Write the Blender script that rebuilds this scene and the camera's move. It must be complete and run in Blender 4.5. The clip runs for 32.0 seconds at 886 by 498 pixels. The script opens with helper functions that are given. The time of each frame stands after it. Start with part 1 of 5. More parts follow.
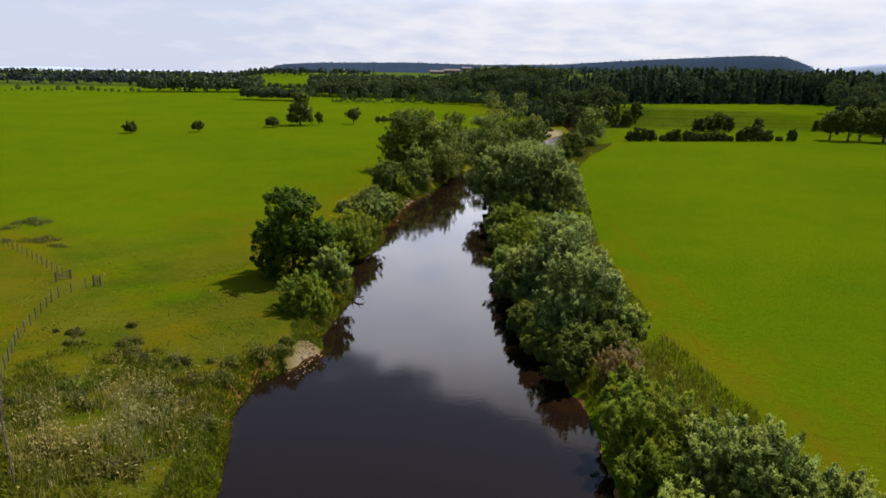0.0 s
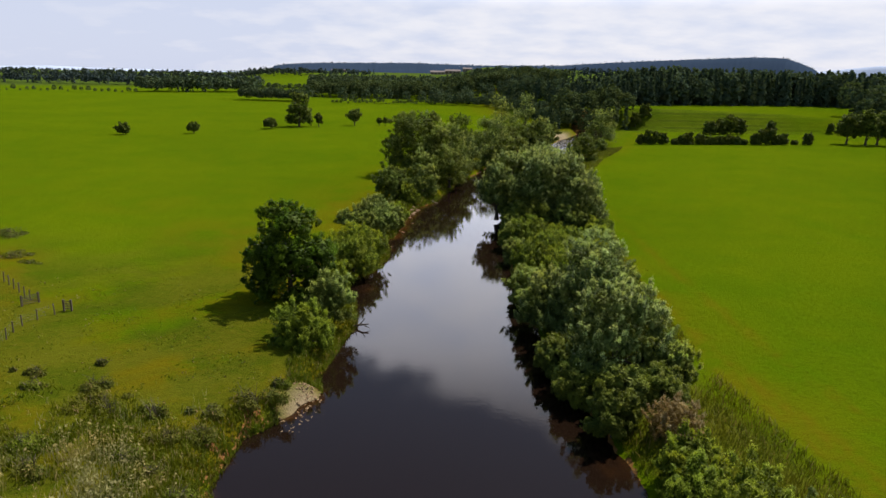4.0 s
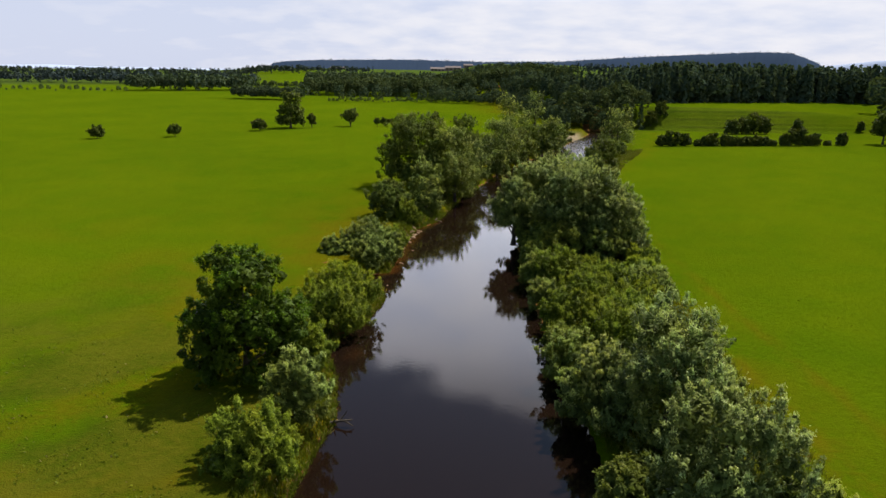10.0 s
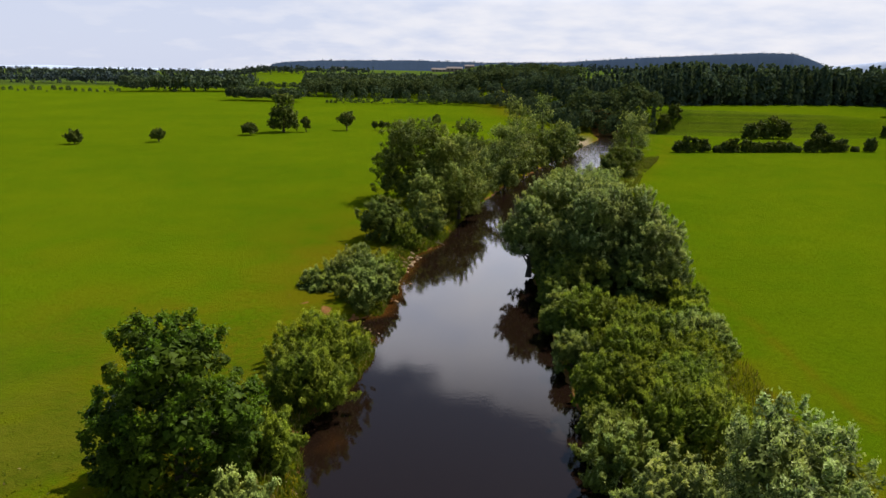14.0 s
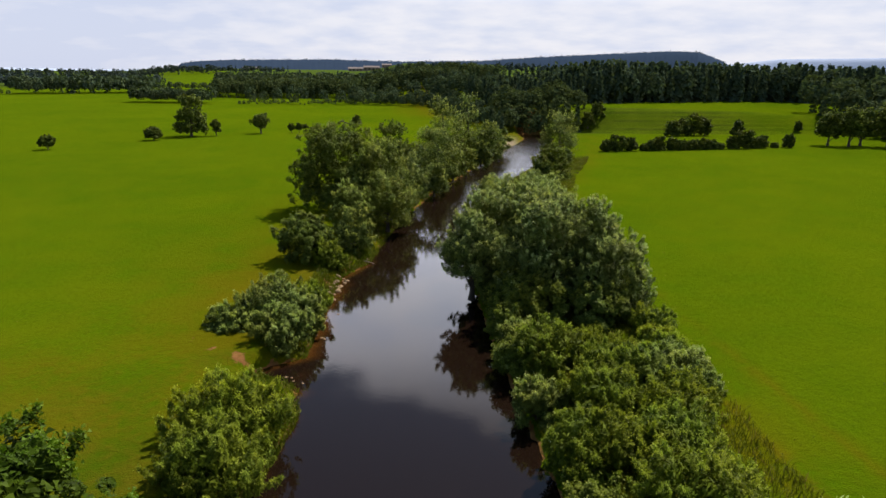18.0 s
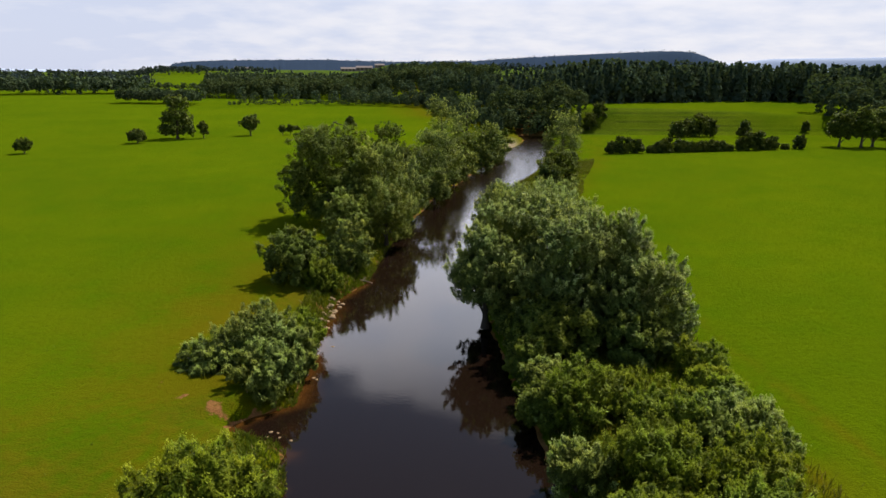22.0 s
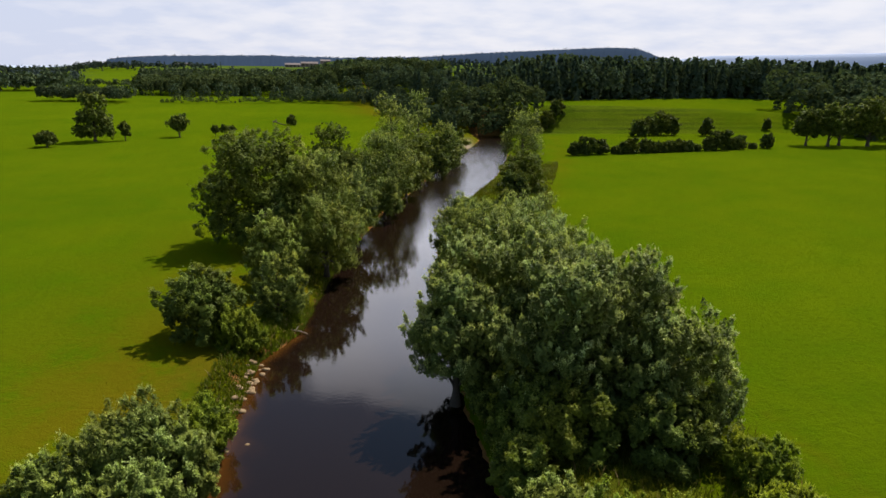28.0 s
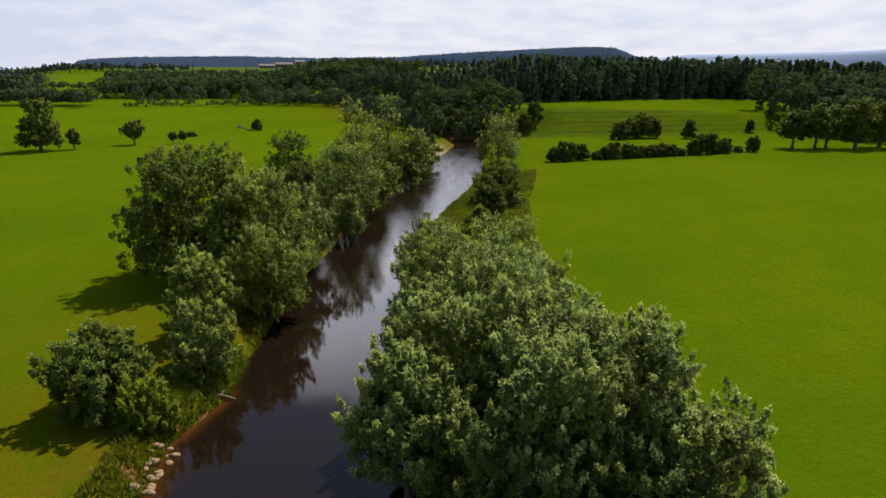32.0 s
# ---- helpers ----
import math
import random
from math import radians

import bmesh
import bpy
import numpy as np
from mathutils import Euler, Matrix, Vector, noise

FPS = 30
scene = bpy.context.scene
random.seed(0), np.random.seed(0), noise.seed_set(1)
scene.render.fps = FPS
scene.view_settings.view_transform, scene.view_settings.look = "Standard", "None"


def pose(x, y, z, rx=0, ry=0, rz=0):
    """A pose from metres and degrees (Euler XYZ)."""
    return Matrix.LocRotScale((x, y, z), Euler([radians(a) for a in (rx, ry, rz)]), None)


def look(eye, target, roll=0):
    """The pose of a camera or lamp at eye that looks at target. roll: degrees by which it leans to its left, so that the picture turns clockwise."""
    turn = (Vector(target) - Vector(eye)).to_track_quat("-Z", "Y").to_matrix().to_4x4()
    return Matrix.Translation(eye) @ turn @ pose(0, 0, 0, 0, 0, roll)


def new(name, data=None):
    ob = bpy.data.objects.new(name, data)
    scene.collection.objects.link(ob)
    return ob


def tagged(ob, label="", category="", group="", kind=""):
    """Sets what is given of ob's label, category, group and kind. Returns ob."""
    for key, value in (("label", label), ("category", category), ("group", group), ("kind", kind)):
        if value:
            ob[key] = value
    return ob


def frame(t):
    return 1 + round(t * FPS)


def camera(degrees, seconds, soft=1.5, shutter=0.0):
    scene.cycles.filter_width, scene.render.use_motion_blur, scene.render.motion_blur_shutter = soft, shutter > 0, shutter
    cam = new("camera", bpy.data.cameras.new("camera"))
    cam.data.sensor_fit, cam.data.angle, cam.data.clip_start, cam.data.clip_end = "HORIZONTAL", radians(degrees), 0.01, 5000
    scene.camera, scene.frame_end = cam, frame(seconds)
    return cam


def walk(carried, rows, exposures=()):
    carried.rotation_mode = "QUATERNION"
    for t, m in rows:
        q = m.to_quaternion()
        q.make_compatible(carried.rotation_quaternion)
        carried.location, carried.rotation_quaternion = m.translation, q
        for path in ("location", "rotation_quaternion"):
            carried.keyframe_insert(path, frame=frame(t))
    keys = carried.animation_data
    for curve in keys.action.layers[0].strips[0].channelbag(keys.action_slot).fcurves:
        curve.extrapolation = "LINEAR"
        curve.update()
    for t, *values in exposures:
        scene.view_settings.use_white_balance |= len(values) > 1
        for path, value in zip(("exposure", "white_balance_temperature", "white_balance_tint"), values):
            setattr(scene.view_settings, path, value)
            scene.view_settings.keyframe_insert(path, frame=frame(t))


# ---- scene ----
cam = camera(64.6, 32.0)
PATH = [
    (0, (4.407, -1.969, 31.308), (4.371, -0.032, 30.812), 1.0),
    (1, (3.954, 0.124, 31.326), (3.919, 2.062, 30.834), 1.1),
    (2, (3.381, 2.837, 31.318), (3.345, 4.775, 30.827), 1.2),
    (3, (2.74, 6.077, 31.18), (2.705, 8.015, 30.687), 1.2),
    (3.5, (2.436, 7.642, 31.112), (2.402, 9.58, 30.618), 1.2),
    (5.5, (1.597, 15.063, 31.063), (1.56, 17.001, 30.568), 1.1),
    (6, (1.405, 17.176, 30.974), (1.367, 19.114, 30.48), 1.0),
    (7, (1.076, 20.952, 31.045), (1.038, 22.889, 30.549), 1.0),
    (8, (0.689, 25.315, 30.998), (0.657, 27.251, 30.497), 1.0),
    (9, (0.64, 29.778, 30.927), (0.609, 31.714, 30.424), 1.0),
    (10, (0.632, 34.522, 30.904), (0.596, 36.457, 30.401), 0.9),
    (11, (0.45, 39.169, 31.038), (0.409, 41.104, 30.535), 0.9),
    (12, (0.512, 44.083, 31.028), (0.458, 46.019, 30.528), 0.8),
    (13, (0.268, 49.161, 30.957), (0.207, 51.096, 30.455), 0.9),
    (13.5, (0.068, 51.291, 30.933), (0.014, 53.227, 30.431), 0.9),
    (15.5, (-0.597, 59.236, 30.658), (-0.56, 61.172, 30.159), 0.8),
    (16, (-0.723, 60.952, 30.599), (-0.655, 62.888, 30.1), 0.6),
    (16.5, (-1.013, 62.569, 30.571), (-0.906, 64.503, 30.072), 0.7),
    (17, (-1.331, 63.967, 30.542), (-1.187, 65.898, 30.042), 0.7),
    (17.5, (-1.431, 65.221, 30.611), (-1.264, 67.15, 30.111), 0.8),
    (18, (-1.503, 66.391, 30.691), (-1.321, 68.319, 30.19), 0.7),
    (19, (-1.671, 69.059, 30.807), (-1.481, 70.986, 30.307), 0.7),
    (20, (-1.755, 72.052, 30.73), (-1.562, 73.979, 30.23), 0.6),
    (21, (-1.91, 75.13, 30.43), (-1.715, 77.057, 29.929), 0.6),
    (22, (-2.239, 78.24, 30.188), (-2.038, 80.166, 29.688), 0.6),
    (23, (-2.462, 81.043, 30.107), (-2.258, 82.968, 29.605), 0.7),
    (24, (-2.647, 85.173, 29.859), (-2.446, 87.099, 29.357), 0.7),
    (25, (-2.368, 89.159, 29.541), (-2.154, 91.083, 29.04), 0.8),
    (25.5, (-2.047, 91.11, 29.464), (-1.819, 93.032, 28.962), 0.7),
    (27.5, (-0.695, 97.888, 29.618), (-0.378, 99.797, 29.111), 0.7),
    (28, (-0.405, 99.679, 29.635), (-0.064, 101.583, 29.127), 0.7),
    (29, (0.417, 103.198, 29.647), (0.797, 105.095, 29.139), 0.7),
    (30, (1.341, 106.97, 29.656), (1.738, 108.863, 29.149), 0.6),
    (31, (2.461, 110.474, 29.718), (2.863, 112.366, 29.212), 0.6),
    (32, (4.302, 113.162, 30.253), (4.699, 115.055, 29.745), 0.4),
]
walk(cam, [(t, look(eye, target, roll)) for t, eye, target, roll in PATH])

# ---- light ----
SUN_ELEVATION, SUN_TURN = radians(54), math.atan2(0.70, 0.71)
SUN_WAY = Vector((math.cos(SUN_ELEVATION) * math.cos(SUN_TURN), math.cos(SUN_ELEVATION) * math.sin(SUN_TURN), math.sin(SUN_ELEVATION)))
sun = new("sun", bpy.data.lights.new("sun", "SUN"))
sun.data.energy, sun.data.angle, sun.data.color = 5.0, radians(0.6), (1.0, 0.94, 0.82)
sun.matrix_world = look(SUN_WAY * 300, (0, 0, 0))
scene.view_settings.exposure = 0.18


def link(tree, a, b):
    tree.links.new(a, b)


def node(tree, kind, **values):
    n = tree.nodes.new(kind)
    for key, value in values.items():
        n.inputs[key.replace("_", " ")].default_value = value
    return n


def maths(tree, op, a, b=None, clamp=False):
    n = tree.nodes.new("ShaderNodeMath")
    n.operation, n.use_clamp = op, clamp
    for i, v in enumerate((a, b)):
        if v is None:
            continue
        if isinstance(v, (int, float)):
            n.inputs[i].default_value = v
        else:
            tree.links.new(v, n.inputs[i])
    return n.outputs[0]


def blend(tree, fac, a, b, mode="MIX"):
    n = tree.nodes.new("ShaderNodeMix")
    n.data_type, n.blend_type = "RGBA", mode
    for i, v in ((0, fac), (6, a), (7, b)):
        if isinstance(v, (int, float)):
            n.inputs[i].default_value = v
        elif isinstance(v, tuple):
            n.inputs[i].default_value = (*v, 1.0)
        else:
            tree.links.new(v, n.inputs[i])
    return n.outputs[2]


def ramp(tree, value, low, high):
    n = tree.nodes.new("ShaderNodeMapRange")
    n.inputs["From Min"].default_value, n.inputs["From Max"].default_value = low, high
    n.interpolation_type = "SMOOTHSTEP"
    tree.links.new(value, n.inputs["Value"])
    return n.outputs[0]


def make_world():
    world = bpy.data.worlds.new("sky")
    world.use_nodes = True
    t = world.node_tree
    t.nodes.clear()
    sky = t.nodes.new("ShaderNodeTexSky")
    sky.sky_type, sky.sun_disc = "NISHITA", False
    sky.sun_elevation, sky.sun_rotation = SUN_ELEVATION, math.pi / 2 - SUN_TURN
    sky.air_density, sky.dust_density, sky.ozone_density = 1.0, 0.6, 1.2
    place = t.nodes.new("ShaderNodeTexCoord")
    split = t.nodes.new("ShaderNodeSeparateXYZ")
    link(t, place.outputs["Generated"], split.inputs[0])
    up = maths(t, "ADD", maths(t, "MAXIMUM", split.outputs[2], 0.0), 0.22)
    flat = t.nodes.new("ShaderNodeCombineXYZ")
    link(t, maths(t, "DIVIDE", split.outputs[0], up), flat.inputs[0])
    link(t, maths(t, "DIVIDE", split.outputs[1], up), flat.inputs[1])
    big = node(t, "ShaderNodeTexNoise", Scale=1.5, Detail=5.0, Roughness=0.52, Distortion=0.3)
    small = node(t, "ShaderNodeTexNoise", Scale=2.6, Detail=4.0, Roughness=0.5)
    link(t, flat.outputs[0], big.inputs["Vector"])
    link(t, flat.outputs[0], small.inputs["Vector"])
    sunward = t.nodes.new("ShaderNodeVectorMath")
    sunward.operation = "DOT_PRODUCT"
    sunward.inputs[1].default_value = (0.45, 0.89, 0.0)
    link(t, place.outputs["Generated"], sunward.inputs[0])
    rise = maths(t, "SUBTRACT", maths(t, "ADD", split.outputs[2], maths(t, "MULTIPLY", maths(t, "SUBTRACT", small.outputs[0], 0.5), 0.22)), maths(t, "MULTIPLY", split.outputs[0], 0.24))
    low = maths(t, "MULTIPLY", ramp(t, split.outputs[2], 0.24, 0.06), 0.17)
    height = maths(t, "SUBTRACT", maths(t, "MULTIPLY", ramp(t, rise, 0.40, 0.48), 0.13), maths(t, "ADD", low, maths(t, "MULTIPLY", ramp(t, rise, 0.46, 0.38), 0.30)))
    amount = maths(t, "SUBTRACT", maths(t, "ADD", maths(t, "MULTIPLY", big.outputs[0], 0.75), maths(t, "MULTIPLY", small.outputs[0], 0.25)), height)
    amount = maths(t, "ADD", maths(t, "MULTIPLY", maths(t, "SUBTRACT", amount, 0.5), 2.1), 0.46)
    amount = maths(t, "SUBTRACT", amount, maths(t, "MULTIPLY", ramp(t, split.outputs[2], 0.55, 0.75), 0.6))
    amount = maths(t, "SUBTRACT", amount, maths(t, "MULTIPLY", ramp(t, split.outputs[0], -0.10, -0.55), 0.24))
    amount = maths(t, "SUBTRACT", amount, maths(t, "MULTIPLY", ramp(t, sunward.outputs["Value"], 0.42, -0.25), 0.75))
    cover = ramp(t, amount, 0.30, 0.56)
    puff = node(t, "ShaderNodeTexNoise", Scale=4.6, Detail=5.0, Roughness=0.55)
    link(t, flat.outputs[0], puff.inputs["Vector"])
    leftward = ramp(t, split.outputs[0], 0.05, -0.5)
    tops = maths(t, "ADD", maths(t, "MULTIPLY", small.outputs[0], 0.55), maths(t, "MULTIPLY", puff.outputs[0], 0.45))
    shade = maths(t, "SUBTRACT", ramp(t, tops, 0.28, 0.66), maths(t, "MULTIPLY", leftward, 0.80), True)
    cloud = blend(t, shade, (6.8, 7.35, 9.2), (9.2, 9.15, 9.9))
    bright = t.nodes.new("ShaderNodeVectorMath")
    bright.operation = "SCALE"
    link(t, cloud, bright.inputs[0])
    toward = ramp(t, sunward.outputs["Value"], -0.5, 0.5)
    base = maths(t, "ADD", 0.84, maths(t, "MULTIPLY", toward, 0.16))
    link(t, maths(t, "ADD", base, maths(t, "MULTIPLY", toward, maths(t, "MULTIPLY", maths(t, "MULTIPLY", ramp(t, split.outputs[2], 0.08, 0.15), ramp(t, split.outputs[2], 0.50, 0.36)), 1.75))), bright.inputs["Scale"])
    colour = blend(t, maths(t, "MULTIPLY", cover, 0.93), sky.outputs[0], bright.outputs[0])
    back = node(t, "ShaderNodeBackground", Strength=0.085)
    link(t, colour, back.inputs["Color"])
    out = t.nodes.new("ShaderNodeOutputWorld")
    link(t, back.outputs[0], out.inputs["Surface"])
    scene.world = world


make_world()


# ---- materials ----
def material(name):
    m = bpy.data.materials.new(name)
    m.use_nodes = True
    t = m.node_tree
    shader = t.nodes["Principled BSDF"]
    return m, t, shader


def noise_of(t, scale, detail=4.0, rough=0.55, vector=None):
    n = node(t, "ShaderNodeTexNoise", Scale=scale, Detail=detail, Roughness=rough)
    if vector is None:
        c = t.nodes.new("ShaderNodeNewGeometry")
        vector = c.outputs["Position"]
    link(t, vector, n.inputs["Vector"])
    return n.outputs[0]


def bumped(t, shader, height, strength, distance):
    b = node(t, "ShaderNodeBump", Strength=strength, Distance=distance)
    link(t, height, b.inputs["Height"])
    link(t, b.outputs[0], shader.inputs["Normal"])


def leaf_material(name, dark, light, glow=0.45, dry=None, shine=0.08):
    """Leaves: a thin sheet that lets part of the light through; the tone differs from leaf to leaf and from spray to spray."""
    m, t, shader = material(name)
    geo = t.nodes.new("ShaderNodeNewGeometry")
    spray = noise_of(t, 0.75, 2.0)
    mix = maths(t, "ADD", maths(t, "MULTIPLY", geo.outputs["Random Per Island"], 0.45), maths(t, "MULTIPLY", ramp(t, spray, 0.3, 0.7), 0.55))
    each = t.nodes.new("ShaderNodeObjectInfo").outputs["Random"]
    colour = blend(t, mix, dark, light)
    colour = blend(t, maths(t, "MULTIPLY", each, 0.45), colour, tuple(c * k for c, k in zip(light, (0.42, 0.40, 0.32))))
    colour = blend(t, ramp(t, maths(t, "FRACT", maths(t, "MULTIPLY", each, 7.0)), 0.45, 1.0), colour, blend(t, 1.0, colour, (1.14, 1.10, 0.80), "MULTIPLY"))
    hue = noise_of(t, 0.2, 2.0)
    colour = blend(t, 1.0, colour, blend(t, ramp(t, hue, 0.35, 0.65), (0.95, 1.04, 1.12), (1.05, 1.0, 0.84)), "MULTIPLY")
    if dry:
        colour = blend(t, ramp(t, geo.outputs["Random Per Island"], 0.88, 0.97), colour, dry)
    link(t, colour, shader.inputs["Base Color"])
    shader.inputs["Roughness"].default_value = 0.55
    shader.inputs["Specular IOR Level"].default_value = shine
    through_leaf = t.nodes.new("ShaderNodeBsdfTranslucent")
    link(t, blend(t, 0.6, colour, (0.9, 1.0, 0.25), "MULTIPLY"), through_leaf.inputs["Color"])
    both = t.nodes.new("ShaderNodeMixShader")
    both.inputs[0].default_value = glow
    link(t, shader.outputs[0], both.inputs[1])
    link(t, through_leaf.outputs[0], both.inputs[2])
    link(t, both.outputs[0], t.nodes["Material Output"].inputs["Surface"])
    return m


def plain_material(name, low, high, scale, rough=0.85, bump=0.3, distance=0.03, shine=0.3):
    m, t, shader = material(name)
    a, b = noise_of(t, scale, 6.0), noise_of(t, scale * 0.13, 2.0)
    link(t, blend(t, maths(t, "ADD", maths(t, "MULTIPLY", a, 0.6), maths(t, "MULTIPLY", b, 0.4)), low, high), shader.inputs["Base Color"])
    shader.inputs["Roughness"].default_value = rough
    shader.inputs["Specular IOR Level"].default_value = shine
    bumped(t, shader, a, bump, distance)
    return m


def grass_material():
    m, t, shader = material("meadow")
    tone = t.nodes.new("ShaderNodeAttribute")
    tone.attribute_name = "tone"
    mud = t.nodes.new("ShaderNodeAttribute")
    mud.attribute_name = "mud"
    wild = t.nodes.new("ShaderNodeAttribute")
    wild.attribute_name = "wild"
    dry = t.nodes.new("ShaderNodeAttribute")
    dry.attribute_name = "dry"
    broad, mid, fine, blade = noise_of(t, 0.018, 3.0), noise_of(t, 0.11, 4.0), noise_of(t, 1.1, 5.0, 0.65), noise_of(t, 7.0, 3.0)
    lush, pale = (0.038, 0.082, 0.0011), (0.080, 0.117, 0.0013)
    mix = maths(t, "ADD", maths(t, "MULTIPLY", ramp(t, broad, 0.3, 0.7), 0.5), maths(t, "MULTIPLY", ramp(t, mid, 0.3, 0.7), 0.3))
    mix = maths(t, "ADD", mix, maths(t, "MULTIPLY", fine, 0.25))
    colour = blend(t, mix, lush, pale)
    stretch = t.nodes.new("ShaderNodeVectorMath")
    stretch.operation = "MULTIPLY"
    stretch.inputs[1].default_value = (1.0, 0.035, 1.0)
    link(t, t.nodes.new("ShaderNodeNewGeometry").outputs["Position"], stretch.inputs[0])
    lines = noise_of(t, 0.9, 3.0, 0.6, stretch.outputs[0])
    colour = blend(t, maths(t, "MULTIPLY", ramp(t, lines, 0.48, 0.66), 0.16), colour, (0.048, 0.076, 0.0016))
    colour = blend(t, maths(t, "MULTIPLY", ramp(t, fine, 0.50, 0.68), 0.55), colour, (0.034, 0.070, 0.002))
    colour = blend(t, maths(t, "MULTIPLY", ramp(t, noise_of(t, 2.7, 4.0, 0.6), 0.52, 0.70), 0.5), colour, (0.036, 0.068, 0.002))
    colour = blend(t, maths(t, "MULTIPLY", maths(t, "ADD", dry.outputs["Fac"], 0.10), ramp(t, maths(t, "ADD", mid, maths(t, "MULTIPLY", fine, 0.5)), 0.48, 0.86), clamp=True), colour, (0.098, 0.074, 0.003))
    rough = blend(t, ramp(t, maths(t, "ADD", mid, maths(t, "MULTIPLY", fine, 0.6)), 0.55, 1.0), (0.032, 0.046, 0.003), (0.078, 0.079, 0.007))
    colour = blend(t, wild.outputs["Fac"], colour, rough)
    clay = blend(t, fine, (0.090, 0.040, 0.014), (0.31, 0.140, 0.055))
    edge = ramp(t, maths(t, "ADD", mud.outputs["Fac"], maths(t, "MULTIPLY", maths(t, "SUBTRACT", fine, 0.5), 0.9)), 0.45, 0.6)
    colour = blend(t, edge, colour, clay)
    sand = t.nodes.new("ShaderNodeAttribute")
    sand.attribute_name = "sand"
    colour = blend(t, sand.outputs["Fac"], colour, blend(t, fine, (0.18, 0.135, 0.085), (0.32, 0.25, 0.17)))
    # Rough cover of the slope, darkened in colour for facing away from the sun.
    slope_shade = t.nodes.new("ShaderNodeAttribute")
    slope_shade.attribute_name = "slope_shade"
    colour = blend(t, slope_shade.outputs["Fac"], colour, blend(t, ramp(t, maths(t, "ADD", mid, maths(t, "MULTIPLY", fine, 0.6)), 0.5, 1.0), (0.026, 0.044, 0.005), (0.062, 0.082, 0.008)))
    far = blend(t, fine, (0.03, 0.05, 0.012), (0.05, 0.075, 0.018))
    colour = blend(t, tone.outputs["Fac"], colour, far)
    link(t, colour, shader.inputs["Base Color"])
    shader.inputs["Roughness"].default_value = 0.9
    shader.inputs["Specular IOR Level"].default_value = 0.0
    shader.inputs["Sheen Weight"].default_value = 0.15
    shader.inputs["Sheen Roughness"].default_value = 0.5
    shader.inputs["Sheen Tint"].default_value = (0.5, 0.7, 0.02, 1.0)
    bumped(t, shader, maths(t, "ADD", fine, maths(t, "MULTIPLY", blade, 0.6)), 0.8, 0.30)
    return m


def water_material():
    m, t, shader = material("river_water")
    shallow = t.nodes.new("ShaderNodeAttribute")
    shallow.attribute_name = "shallow"
    patch = noise_of(t, 0.25, 4.0)
    bed = maths(t, "ADD", shallow.outputs["Fac"], maths(t, "MULTIPLY", maths(t, "SUBTRACT", patch, 0.5), 0.5))
    colour = blend(t, ramp(t, bed, 0.25, 0.95), (0.0100, 0.0054, 0.0034), (0.078, 0.030, 0.006))
    link(t, colour, shader.inputs["Base Color"])
    shader.inputs["Roughness"].default_value = 0.035
    shader.inputs["IOR"].default_value = 1.333
    shader.inputs["Specular Tint"].default_value = (1, 1, 1, 1)
    ripple = maths(t, "ADD", noise_of(t, 2.6, 3.0), maths(t, "MULTIPLY", noise_of(t, 0.5, 2.0), 0.8))
    riffle = t.nodes.new("ShaderNodeAttribute")
    riffle.attribute_name = "riffle"
    waves = maths(t, "MULTIPLY", noise_of(t, 1.7, 3.0), maths(t, "MULTIPLY", riffle.outputs["Fac"], 60.0))
    bumped(t, shader, maths(t, "ADD", ripple, waves), 0.08, 0.035)
    link(t, maths(t, "ADD", 0.03, maths(t, "MULTIPLY", riffle.outputs["Fac"], 0.14)), shader.inputs["Roughness"])
    return m


MEADOW, WATER = grass_material(), water_material()
OAK = leaf_material("oak_leaves", (0.0090, 0.0200, 0.0020), (0.0900, 0.1440, 0.0090), 0.10, None, 0.05)
WILLOW = leaf_material("willow_leaves", (0.0250, 0.0400, 0.0070), (0.2300, 0.2760, 0.0520), 0.17, None, 0.06)
SILVER = leaf_material("silver_willow_leaves", (0.0220, 0.0370, 0.0080), (0.2450, 0.3000, 0.0680), 0.17, None, 0.08)
SALLOW = leaf_material("sallow_leaves", (0.0240, 0.0410, 0.0030), (0.2100, 0.2600, 0.0210), 0.22, None, 0.05)
ALDER = leaf_material("alder_leaves", (0.0210, 0.0350, 0.0060), (0.1850, 0.2250, 0.0380), 0.16, None, 0.05)
THORN = leaf_material("hawthorn_leaves", (0.034, 0.054, 0.013), (0.165, 0.198, 0.038), 0.36, None, 0.05)
DRYLEAF = leaf_material("dry_stem_leaves", (0.17, 0.11, 0.05), (0.44, 0.30, 0.16), 0.4)
HERB = leaf_material("herb_leaves", (0.050, 0.074, 0.005), (0.200, 0.225, 0.020), 0.4, (0.28, 0.22, 0.09))
REED = leaf_material("tall_grass_blades", (0.040, 0.055, 0.005), (0.200, 0.205, 0.026), 0.3, (0.24, 0.17, 0.06))
SEED = leaf_material("pale_seed_heads", (0.24, 0.20, 0.09), (0.46, 0.40, 0.22), 0.4)
# Spruce and woods are raised in tone and blue for haze before them.
SPRUCE = leaf_material("spruce_needles", (0.046, 0.068, 0.048), (0.120, 0.158, 0.098), 0.25, None, 0.0)
WOODS = leaf_material("far_wood_leaves", (0.036, 0.054, 0.036), (0.112, 0.142, 0.074), 0.22, None, 0.0)
